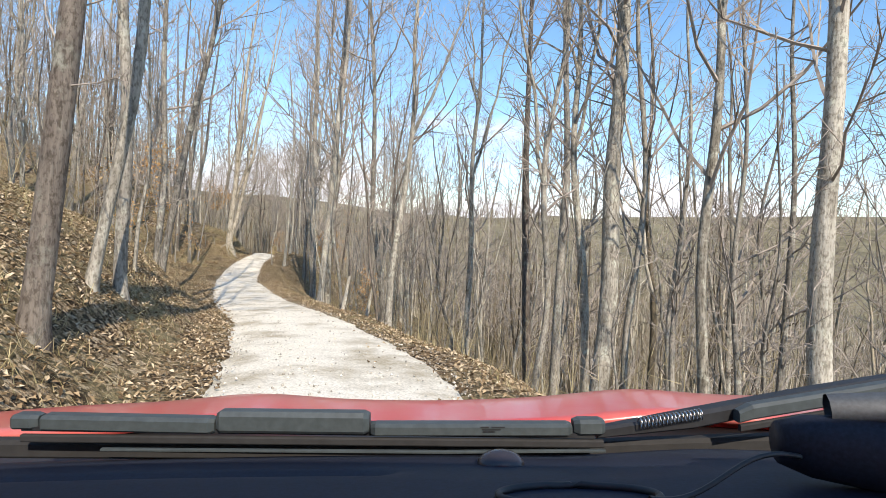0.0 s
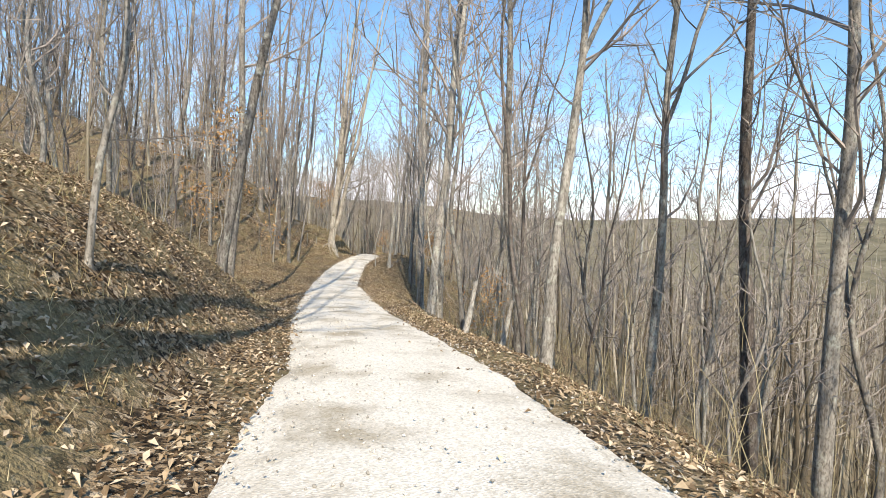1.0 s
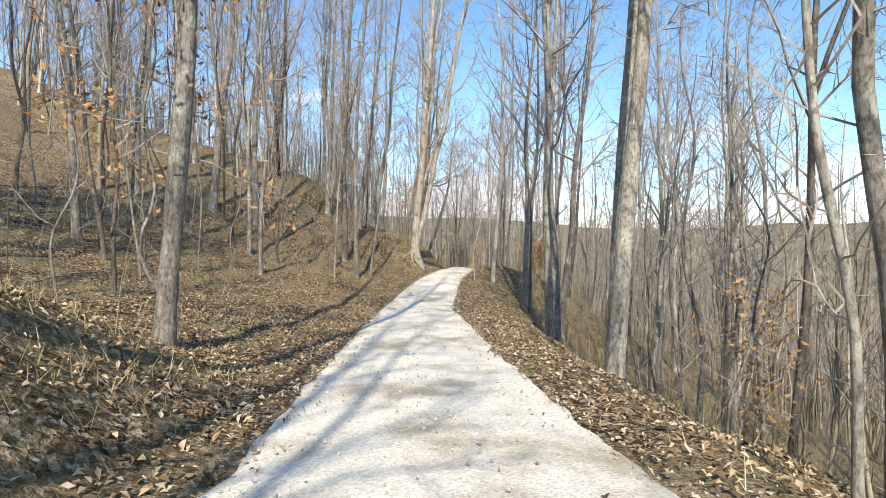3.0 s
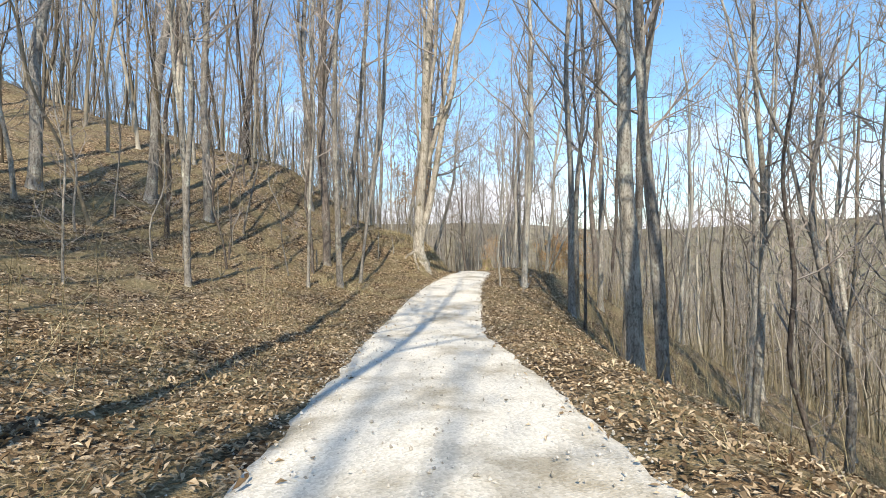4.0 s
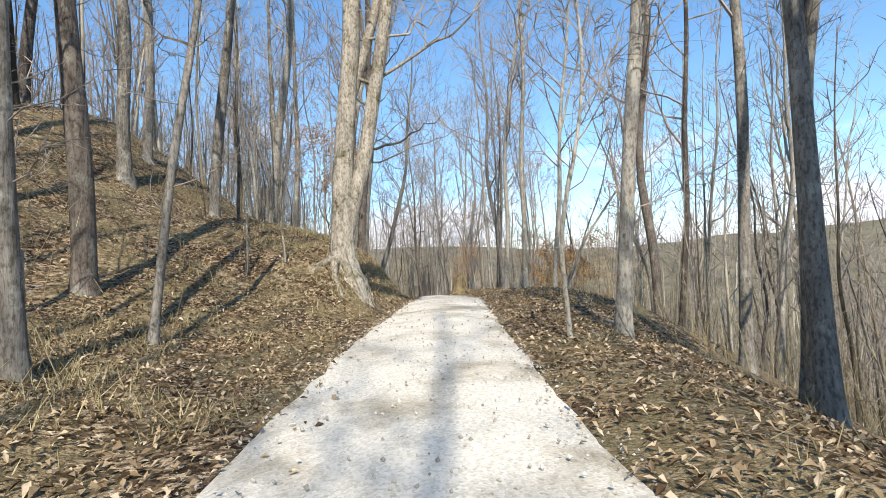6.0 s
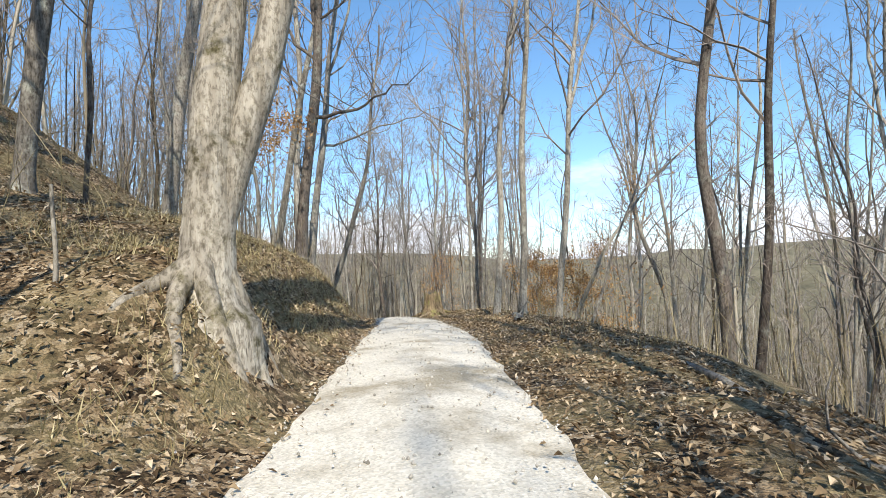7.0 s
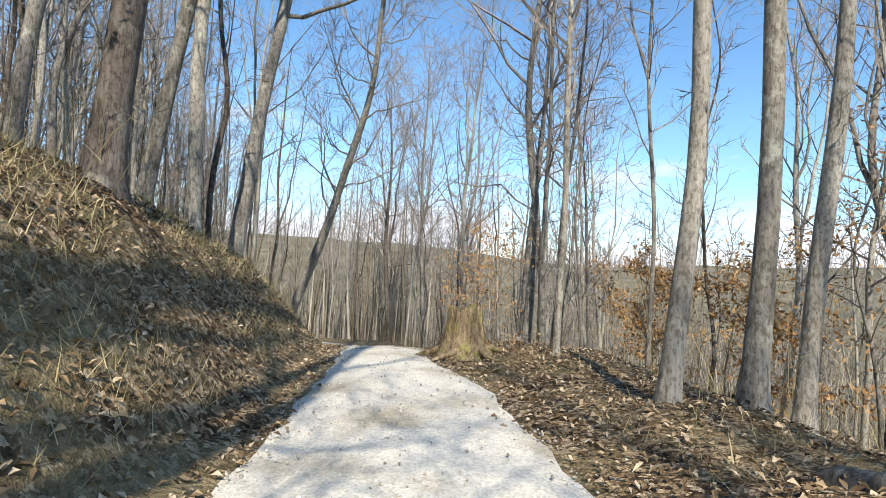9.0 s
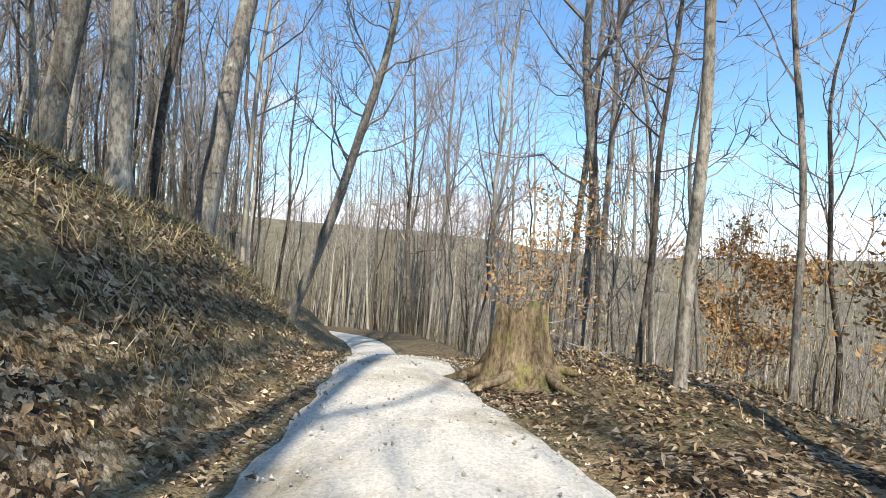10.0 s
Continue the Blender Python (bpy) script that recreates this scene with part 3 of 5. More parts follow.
plant(-10.86, 39.14, 0.124, (0.02, -0.02), BARK_GREY, "tall grey bare hardwood tree on the falling slope", height=22)
plant(-10.16, 37.06, 0.053, (0.00, -0.02), BARK_DARK, "slim dark bare hardwood tree on the falling slope", height=15)
plant(-10.39, 44.41, 0.126, (0.02, -0.02), BARK_GREY, "tall grey bare hardwood tree on the falling slope", height=22)
plant(-10.82, 40.01, 0.104, (0.02, -0.02), BARK_GREY, "tall grey bare hardwood tree on the falling slope", height=18)
plant(-11.30, 51.20, 0.165, (0.02, -0.02), BARK_DARK, "tall dark bare hardwood tree on the falling slope", height=22)
plant(-14.62, 55.10, 0.085, (0.30, 0.03), BARK_PALE, "slim pale grey arching bare tree bent over the slope", height=7.0, curl=(2.9, 0.6), limbs=16, first=0.5, twigs=7)
plant(-14.32, 52.21, 0.040, (0.31, 0.15), BARK_GREY, "slim grey leaning bare sapling on the falling slope", height=10, limbs=8, first=0.5)
plant(-8.95, 63.38, 0.111, (0.04, 0.00), BARK_PALE, "tall pale grey bare hardwood tree on the falling slope", height=18)
plant(-10.60, 51.70, 0.110, (0.07, -0.02), BARK_DARK, "tall dark bare hardwood tree on the falling slope", height=22)
plant(-23.05, 53.15, 0.187, (0.04, 0.05), BARK_DARK, "tall dark forked bare hardwood tree beside the road", height=23, forks=((0.3, -1.6, 0.4, 0.7),), arms=((0.28, -2.6, 0.4, 2.6, 0.4), (0.2, 4.2, 0.8, 1.8, 0.42), (0.34, 3.0, -0.6, 2.4, 0.36)))
plant(-29.70, 68.08, 0.205, (0.31, -0.19), BARK_GREY, "stout grey leaning bare hardwood tree beside the road", height=17, limbs=26, twigs=9, first=0.25, reach=1.35, bow=(0.3, 0), arms=((0.34, 3.4, 0.4, 1.6, 0.3), (0.42, -2.6, 0.5, 1.8, 0.3), (0.5, 3.6, -0.8, 1.2, 0.32), (0.58, -2.2, -0.6, 1.6, 0.32), (0.66, 2.8, 0.8, 1.4, 0.34)))
plant(-19.96, 69.61, 0.152, (0.01, -0.01), BARK_GREY, "tall grey bare hardwood tree on the falling slope", height=22, reach=1.3, arms=((0.42, 2.8, 0.5, 1.8, 0.32), (0.5, -2.6, 0.3, 1.6, 0.34), (0.58, 2.2, -0.9, 1.8, 0.34)))
plant(-18.26, 57.44, 0.070, (-0.00, 0.00), BARK_PALE, "tall pale grey bare hardwood tree beside the road", height=13)
plant(-19.04, 65.81, 0.066, (0.01, 0.00), BARK_DARK, "slim dark bare hardwood tree on the falling slope", height=13)
plant(-16.51, 59.76, 0.053, (-0.04, 0.06), BARK_GREY, "slim grey forked bare hardwood tree on the falling slope", height=15, forks=((0.42, -1.2, 0.3, 0.8),))
plant(-14.21, 64.44, 0.070, (-0.04, -0.03), BARK_DARK, "slim dark bare hardwood tree on the falling slope", height=13)
plant(-31.53, 85.98, 0.200, (-0.03, -0.03), BARK_DARK, "stout dark forked bare hardwood tree beside the road", height=20, limbs=26, twigs=9, first=0.25, reach=1.5, forks=((0.35, 1.8, 0, 0.7), (0.45, -1.6, 0.5, 0.6)), arms=((0.3, 4.2, 0.2, 1.0, 0.34), (0.4, -3.4, 0.6, 2.2, 0.34), (0.48, 3.4, -0.8, 2.0, 0.34)))
plant(-27.83, 82.90, 0.160, (-0.03, -0.03), BARK_GREY, "tall grey bare hardwood tree on the falling slope", height=21, limbs=26, twigs=9, first=0.25, reach=1.4, forks=((0.42, 1.5, 0.4, 0.7), (0.5, -1.4, 0.2, 0.6)), arms=((0.33, 3.2, 0.5, 1.2, 0.32), (0.45, -3.0, 0.4, 1.8, 0.32)))
plant(-19.19, 30.30, 0.087, (0.04, -0.00), BARK_GREY, "tall grey bare hardwood tree on the hillside", height=18)
plant(-25.04, 36.44, 0.163, (0.01, 0.02), BARK_GREY, "tall grey bare hardwood tree on the hillside", height=22)
plant(-30.73, 44.48, 0.182, (0.03, 0.03), BARK_DARK, "tall dark bare hardwood tree on the leafy bank", height=22)
plant(-26.96, 35.32, 0.206, (0.01, 0.03), BARK_GREY, "stout grey bare hardwood tree on the hillside", height=22)
plant(-18.83, 38.00, 0.067, (0.06, 0.03), BARK_GREY, "slim grey bare hardwood tree beside the road", height=13)
plant(-5.75, 9.30, 0.041, (0.00, 0.00), BARK_PALE, "slim pale grey bare sapling beside the road", height=8)
plant(-25.00, 56.84, 0.140, (0.02, -0.00), BARK_PALE, "tall pale grey bare hardwood tree beside the road", height=22)
plant(-25.96, 59.34, 0.192, (0.09, 0.06), BARK_GREY, "stout grey forked bare hardwood tree beside the road", height=22, bow=(-0.25, 0), forks=((0.45, 1.8, -0.6, 0.6),), limbs=12, twigs=8, arms=((0.3, 5.2, 0.6, 1.5, 0.42), (0.34, 4.0, 1.4, 2.8, 0.36)))
plant(-18.50, 42.70, 0.250, (0.06, 0.05), BARK_MOSSY, "stout mossy twin-stemmed bare hardwood tree beside the road", height=23, flare=2.1, forks=((0.03, 1.5, 0.5, 0.72), (0.16, 2.6, 0.9, 0.6), (0.26, -1.4, 1.0, 0.55), (0.22, 1.0, -0.8, 0.5)), limbs=15, twigs=6, low=2, arms=((0.2, 3.4, 1.0, 2.4, 0.26), (0.3, 4.2, -0.5, 2.6, 0.26), (0.24, 2.6, 1.6, 0.9, 0.2)))
plant(-25.92, 56.51, 0.150, (0.12, 0.02), BARK_PALE, "tall pale grey leaning bare hardwood tree on the leafy bank", height=22)
plant(-2.59, 26.49, 0.092, (0.05, 0.00), BARK_DARK, "tall dark forked bare hardwood tree on the falling slope", height=18, forks=((0.45, 1.6, 0.3, 0.8), (0.5, -1.2, 0.6, 0.6)))
plant(-26.77, 45.51, 0.150, (0.05, -0.01), BARK_GREY, "tall grey bare hardwood tree on the leafy bank", height=22)
plant(-23.94, 45.14, 0.160, (0.11, 0.01), BARK_GREY, "tall grey bare hardwood tree on the leafy bank", height=22)
plant(-21.75, 48.76, 0.045, (0.03, -0.05), BARK_GREY, "slim grey bare sapling beside the road", height=8)
plant(-22.62, 48.56, 0.035, (0.05, -0.05), BARK_GREY, "slim grey bare sapling on the leafy bank", height=8)
plant(-28.79, 55.20, 0.130, (0.04, -0.05), BARK_GREY, "tall grey bare hardwood tree on the leafy bank", height=22)
plant(-27.88, 55.57, 0.150, (0.03, -0.05), BARK_GREY, "tall grey bare hardwood tree on the leafy bank", height=22)
plant(-26.03, 50.93, 0.200, (0.14, -0.03), BARK_GREY, "stout grey leaning bare hardwood tree on the leafy bank", height=22)
plant(-16.92, 69.61, 0.090, (-0.10, -0.05), BARK_GREY, "tall grey bare hardwood tree on the falling slope", height=18)
plant(-19.47, 66.28, 0.169, (-0.01, 0.00), BARK_GREY, "tall grey bare hardwood tree on the falling slope", height=22, reach=1.3, arms=((0.42, 2.8, 0.5, 1.8, 0.32), (0.5, -2.6, 0.3, 1.6, 0.34), (0.58, 2.2, -0.9, 1.8, 0.34)))
plant(-18.87, 65.22, 0.100, (0.00, -0.06), BARK_GREY, "tall grey bare hardwood tree on the falling slope", height=18)
plant(-17.02, 54.68, 0.113, (0.08, -0.00), BARK_PALE, "tall pale grey bare hardwood tree beside the road", height=18)
plant(-16.20, 54.71, 0.122, (0.03, -0.03), BARK_PALE, "tall pale grey bare hardwood tree beside the road", height=22)
plant(-15.09, 56.36, 0.126, (0.10, 0.09), BARK_PALE, "tall pale grey leaning forked bare hardwood tree on the falling slope", height=20, forks=((0.38, 1.5, 0.5, 0.7),), bow=(-0.35, 0), reach=1.3, arms=((0.42, 2.8, 0.5, 1.8, 0.32), (0.5, -2.6, 0.3, 1.6, 0.34), (0.58, 2.2, -0.9, 1.8, 0.34)))
plant(-4.21, 5.86, 0.084, (0.10, 0.05), BARK_PALE, "tall pale grey bare hardwood tree beside the road", height=18)
plant(-4.45, 6.86, 0.102, (-0.00, 0.04), BARK_GREY, "tall grey bare hardwood tree beside the road", height=18)
plant(-3.14, 3.59, 0.120, (0.01, 0.04), BARK_DARK, "tall dark bare hardwood tree beside the road", height=22)
plant(-5.92, 26.60, 0.200, (0.04, 0.02), BARK_PALE, "stout pale grey bare hardwood tree on the falling slope", height=22)


def snag(x, y, h, r, lean):
    """A broken dead stem standing in the litter."""
    t = thing("dead_stem", "short broken dead stem standing in the leaf litter", "dead stem", (x, y, ground_z(x, y) - 0.1), group="dead stems")
    q = np.linspace(0, 1, 6)
    v, f = [], []
    tube(np.stack([lean[0] * q * h + 0.02 * np.sin(q * 5), lean[1] * q * h, q * h], 1), r * (1 - 0.4 * q), 6, v, f)
    tubes_object("stem", v, f, BARK_PALE, t)


# --- the woods on both slopes
FORKS = {0: ((0.42, 1.3, 0.6, 0.75),), 1: ((0.5, -1.6, 0.5, 0.7), (0.62, 0.9, 0.9, 0.6)), 3: ((0.38, 1.8, -1.0, 0.7),), 4: ((0.3, -0.9, 1.0, 0.7),), 7: ((0.25, 0.8, -0.7, 0.75),)}


def woods():
    rng = np.random.default_rng(11)
    kinds = []
    for k in range(9):
        h = [16, 19, 14, 20, 17, 13, 9, 18, 7][k]
        r = [0.11, 0.15, 0.08, 0.19, 0.13, 0.07, 0.045, 0.10, 0.03][k]
        bark, word = [(BARK_GREY, "grey"), (BARK_PALE, "pale grey"), (BARK_DARK, "dark")][(0, 1, 1, 0, 1, 2, 0, 1, 0)[k]]
        slim = r < 0.06
        label = f"bare {word} {'sapling' if slim else 'hardwood tree'} standing in leaf litter"
        t = make_tree(100 + k, h, r, bark, label, first=0.25 if slim else 0.30, limbs=11 if slim else 20, twigs=5 if slim else 7, lean=(rng.normal(0, 0.025), rng.normal(0, 0.025)), wobble=0.75, forks=FORKS.get(k, ()))
        kinds.append(t)
    X, Y = rng.uniform(-66, 40, 5200), rng.uniform(4, 112, 5200)
    s, u, _ = along(X, Y)
    Z = land(X, Y)
    placed, used, spots = [], set(), []
    light = []
    for k in range(9):
        h = (16, 19, 14, 20, 17, 13, 10, 18, 12)[k]
        r = (0.10, 0.13, 0.08, 0.15, 0.12, 0.07, 0.05, 0.09, 0.06)[k]
        light.append(tree_meshes(300 + k, h, r, first=0.28, limbs=16, twigs=6, twig2=0, low=2, reach=1.25, wobble=0.8, forks=FORKS.get(k, ()), lean=(rng.normal(0, 0.035), rng.normal(0, 0.035))))
    for x, y, u, z, s_ in zip(X, Y, u, Z, s):
        if len(placed) == 650:
            break
        if -5.5 < u < 3.6 or u > 48 or u < -46:
            continue
        if any((x - a) ** 2 + (y - b) ** 2 < 2.2 for a, b in placed) or any((x - a) ** 2 + (y - b) ** 2 < 1.0 for a, b in HERO_AT):
            continue
        placed.append((x, y))
        k = int(rng.choice(9, p=[0.13, 0.11, 0.13, 0.06, 0.13, 0.13, 0.13, 0.1, 0.08]))
        sc = rng.uniform(0.85, 1.15)
        if -8 < u < 10 and s_ < 80:
            k = int(rng.choice((5, 6, 8)))
            sc *= 0.8
        m = pose(x, y, z - 0.05, rng.normal(0, 2.5), rng.normal(0, 2.5), rng.uniform(0, 360))
        spots.append((abs(u), k, sc, m))
    # the lane goes on down through the same woods past the crest
    S, U = rng.uniform(69, 135, 430), np.where(rng.random(430) < 0.5, rng.uniform(3.0, 34, 430), -rng.uniform(3.0, 50, 430))
    TX, TY = np.gradient(LINE[:, 0], ARC), np.gradient(LINE[:, 1], ARC)
    X = np.interp(S, ARC, LINE[:, 0]) + U * np.interp(S, ARC, TY)
    Y = np.interp(S, ARC, LINE[:, 1]) - U * np.interp(S, ARC, TX)
    for x, y, z, u in zip(X, Y, land(X, Y), U):
        if not any((x - a) ** 2 + (y - b) ** 2 < 2.2 for a, b in placed + HERO_AT):
            placed.append((x, y))
            spots.append((60 + abs(u), int(rng.integers(0, 9)), rng.uniform(0.75, 1.05), pose(x, y, z - 0.05, rng.normal(0, 2.5), rng.normal(0, 2.5), rng.uniform(0, 360))))
    # the hillside above the hollow, and the thicket along the top of the bank
    for count, s0, s1, u0, u1, slim in ((300, 10, 112, 11, 58, False), (46, 60, 92, 2.9, 8.5, True), (40, 20, 44, 5.0, 13, True), (28, -2, 66, 5.5, 16, None)):
        S, U = rng.uniform(s0, s1, count), rng.uniform(u0, u1, count) * (1 if slim is None else -1)
        X = np.interp(S, ARC, LINE[:, 0]) + U * np.interp(S, ARC, TY)
        Y = np.interp(S, ARC, LINE[:, 1]) - U * np.interp(S, ARC, TX)
        for x, y, z, u in zip(X, Y, land(X, Y), U):
            if not any((x - a) ** 2 + (y - b) ** 2 < 0.8 for a, b in placed + HERO_AT):
                placed.append((x, y))
                k = int(rng.choice((5, 6, 8))) if slim else int(rng.integers(0, 9))
                spots.append((abs(u) + {True: 0, False: 40, None: -8}[slim], k, rng.uniform(0.6, 0.95) if slim else rng.uniform(0.8, 1.1), pose(x, y, z - 0.05, rng.normal(0, 3), rng.normal(0, 3), rng.uniform(0, 360))))
    spots.sort(key=lambda q: q[0])
    back = {0: ([], []), 1: ([], [])}
    for i, (_, k, sc, m) in enumerate(spots):
        if k not in used:
            used.add(k)
            kinds[k].matrix_basis = m @ Matrix.Scale(sc, 4)
            tagged(kinds[k], group="woodland trees")
        elif i < 240:
            copy_thing(kinds[k], m).scale = (sc, sc, sc)
        elif -14 - 2.0 * (m.translation.y - 20) < m.translation.x < 0.9 * (m.translation.y + 1) + 6:
            mm = np.array(m @ Matrix.Scale(sc, 4))
            tv, tf, cv, cf = light[(k + i) % 9]
            for (vs, fs), va, fa in ((back[0], np.concatenate([q for q, _ in tv]), np.concatenate(tf)), (back[1], cv, cf)):
                base = sum(len(q) for q in vs)
                vs.append(va @ mm[:3, :3].T + mm[:3, 3])
                fs.append(fa + base)
    deep = new("deep_woods")
    tagged(deep, "bare grey hardwood forest deeper on the slopes", "forest", kind="stuff")
    mesh_object("trunks", *back[0], FAR_WOOD, deep)
    mesh_object("crowns", *back[1], TWIG, deep)


woods()


def far_woods():
    """Distant bare trees, past counting."""
    rng = np.random.default_rng(5)
    a, d = rng.uniform(-75, 95, 3000), rng.uniform(190, 800, 3000)
    X = np.concatenate([rng.uniform(-130, 130, 3600), rng.uniform(0, 95, 1500), rng.uniform(-95, -15, 1000), -10 + d * np.sin(np.radians(a))])
    Y = np.concatenate([rng.uniform(20, 240, 3600), rng.uniform(15, 190, 1500), rng.uniform(78, 190, 1000), 25 + d * np.cos(np.radians(a))])
    s, u, _ = along(X, Y)
    keep = ~(((np.abs(u) < 32) & (s < 100)) | (np.abs(u) < 6)) & (X < 0.86 * (Y + 1) + 4) & (X > -11 - 2.0 * (Y - 20))
    X, Y = X[keep], Y[keep]
    n = len(X)
    d = np.hypot(X + 10, Y - 25)
    h = rng.uniform(11, 21, n) * np.where(d < 150, 1, 0.8)
    r = rng.uniform(0.05, 0.15, n) * (1 + np.clip((d - 120) / 300, 0, 1.4))
    base = np.stack([X, Y, land(X, Y) - 0.3], 1)
    top = base + np.stack([rng.normal(0, 0.05, n) * h, rng.normal(0, 0.05, n) * h, h], 1)
    mids = [base + (top - base) * q + rng.normal(0, 0.28, (n, 3)) * (1, 1, 0) for q in (0.35, 0.68)]
    out = ([], [], [0])
    sprays(np.stack([base, *mids, top], 1), r, out)
    up = np.tile((0.0, 0, 1), (n, 1))
    near = d < 110
    for q in range(8):
        k = rng.uniform(0.35, 0.97, n)[:, None]
        at = np.where(k < 0.68, mids[0] + (mids[1] - mids[0]) * (k - 0.35) / 0.33, mids[1] + (top - mids[1]) * (k - 0.68) / 0.32)
        way = spread(rng, up, np.radians(rng.uniform(25, 70, n)))
        L = (h * rng.uniform(0.10, 0.26, n))[:, None] * (1.25 - 0.6 * k)
        bend = at + way * L * 0.5
        end = bend + unit(way + rng.normal(0, 0.3, (n, 3)) + (0, 0, 0.4)) * L * 0.5
        sprays(np.stack([at, bend, end], 1)[near], r[near] * 0.30, out)
        sprays(np.stack([at, end], 1)[~near], r[~near] * 0.30, out)
    ob = mesh_object("far_woods", np.concatenate(out[0]), np.concatenate(out[1]), FAR_WOOD, smooth_shade=False)
    tagged(ob, "distant bare grey-brown hardwood forest across the valley", "forest", kind="stuff")


far_woods()


# ---------------------------------------------------------------- brush, litter and chips
def brush():
    """Thin dry stems and brambles on the slopes."""
    rng = np.random.default_rng(21)
    S, U = rng.uniform(-4, 95, 9000), np.concatenate([4.2 + 24 * rng.random(7200) ** 1.1, -rng.uniform(3.0, 16, 1800)])
    X, Y = np.interp(S, ARC, LINE[:, 0]), np.interp(S, ARC, LINE[:, 1])
    TX, TY = np.gradient(LINE[:, 0], ARC), np.gradient(LINE[:, 1], ARC)
    X, Y = X + U * np.interp(S, ARC, TY), Y - U * np.interp(S, ARC, TX)
    Z = land(X, Y)
    n = len(X)
    h = rng.uniform(0.4, 3.0, n) * rng.uniform(0.6, 1.0, n)
    base = np.stack([X, Y, Z - 0.05], 1)
    l = rng.normal(0, 0.26, (n, 2)) * h[:, None]
    mid = base + np.concatenate([l * 0.4, h[:, None] * 0.55], 1)
    top = base + np.concatenate([l, h[:, None]], 1)
    r = rng.uniform(0.003, 0.008, n)
    out = ([], [], [0])
    sprays(np.stack([base, mid, top], 1), r, out)
    for _ in range(4):
        k = rng.uniform(0.25, 0.95, n)[:, None]
        a = base + (top - base) * k
        w = rng.normal(0, 0.3, (n, 3)) * h[:, None] * 0.55
        w[:, 2] = np.abs(w[:, 2]) + 0.1
        sprays(np.stack([a, a + w], 1), r * 0.7, out)
    ob = mesh_object("brush", np.concatenate(out[0]), np.concatenate(out[1]), BRUSH, smooth_shade=False)
    tagged(ob, "thin dry straw-coloured brush and bramble stems", "brush", kind="stuff")


def scatter_uv(rng, n, lo, hi, s0, s1):
    S, U = rng.uniform(s0, s1, n), rng.uniform(lo, hi, n)
    TX, TY = np.gradient(LINE[:, 0], ARC), np.gradient(LINE[:, 1], ARC)
    X = np.interp(S, ARC, LINE[:, 0]) + U * np.interp(S, ARC, TY)
    Y = np.interp(S, ARC, LINE[:, 1]) - U * np.interp(S, ARC, TX)
    return X, Y


def fallen_leaves():
    rng = np.random.default_rng(31)
    parts = [scatter_uv(rng, 76000, -5.5, -0.8, -2, 72), scatter_uv(rng, 52000, 0.8, 4.2, -2, 72), scatter_uv(rng, 24000, -12, -5.5, -2, 72), scatter_uv(rng, 500, -1.4, 1.4, -2, 72)]
    X, Y = np.concatenate([p[0] for p in parts]), np.concatenate([p[1] for p in parts])
    s, u, _ = along(X, Y)
    over = np.abs(u) - lane_edge(s, u)
    keep = (over > rng.normal(-0.02, 0.09, len(X))) | (rng.random(len(X)) < 0.02)
    X, Y, over = X[keep], Y[keep], over[keep]
    Z = land(X, Y) - np.where(over < 0, 0.0, 0.03 * (1 - smooth(over, 0, 0.12)))
    n = len(X)
    size = rng.uniform(0.018, 0.044, n)
    yaw, tip = rng.uniform(0, 2 * math.pi, n), rng.normal(0, 0.38, (n, 2))
    a = np.stack([np.cos(yaw), np.sin(yaw), tip[:, 0]], 1) * size[:, None]
    w = np.stack([-np.sin(yaw), np.cos(yaw), tip[:, 1]], 1) * (size * rng.uniform(0.35, 0.6, n))[:, None]
    c = np.stack([X, Y, Z + 0.02 + 0.5 * size * np.abs(tip).max(1)], 1)
    curl = np.zeros((n, 3))
    curl[:, 2] = size * rng.uniform(0.1, 0.75, n)
    v = np.stack([c - a, c - w + curl, c + a, c + w + curl], 1).reshape(-1, 3)
    i = np.arange(n)[:, None] * 4
    f = np.concatenate([i + (0, 1, 2), i + (0, 2, 3)], 1).reshape(-1, 3)
    ob = mesh_object("fallen_leaves", v, f, LEAVES, smooth_shade=False)
    tagged(ob, "loose curled tan and brown fallen leaves", "leaves", kind="stuff")


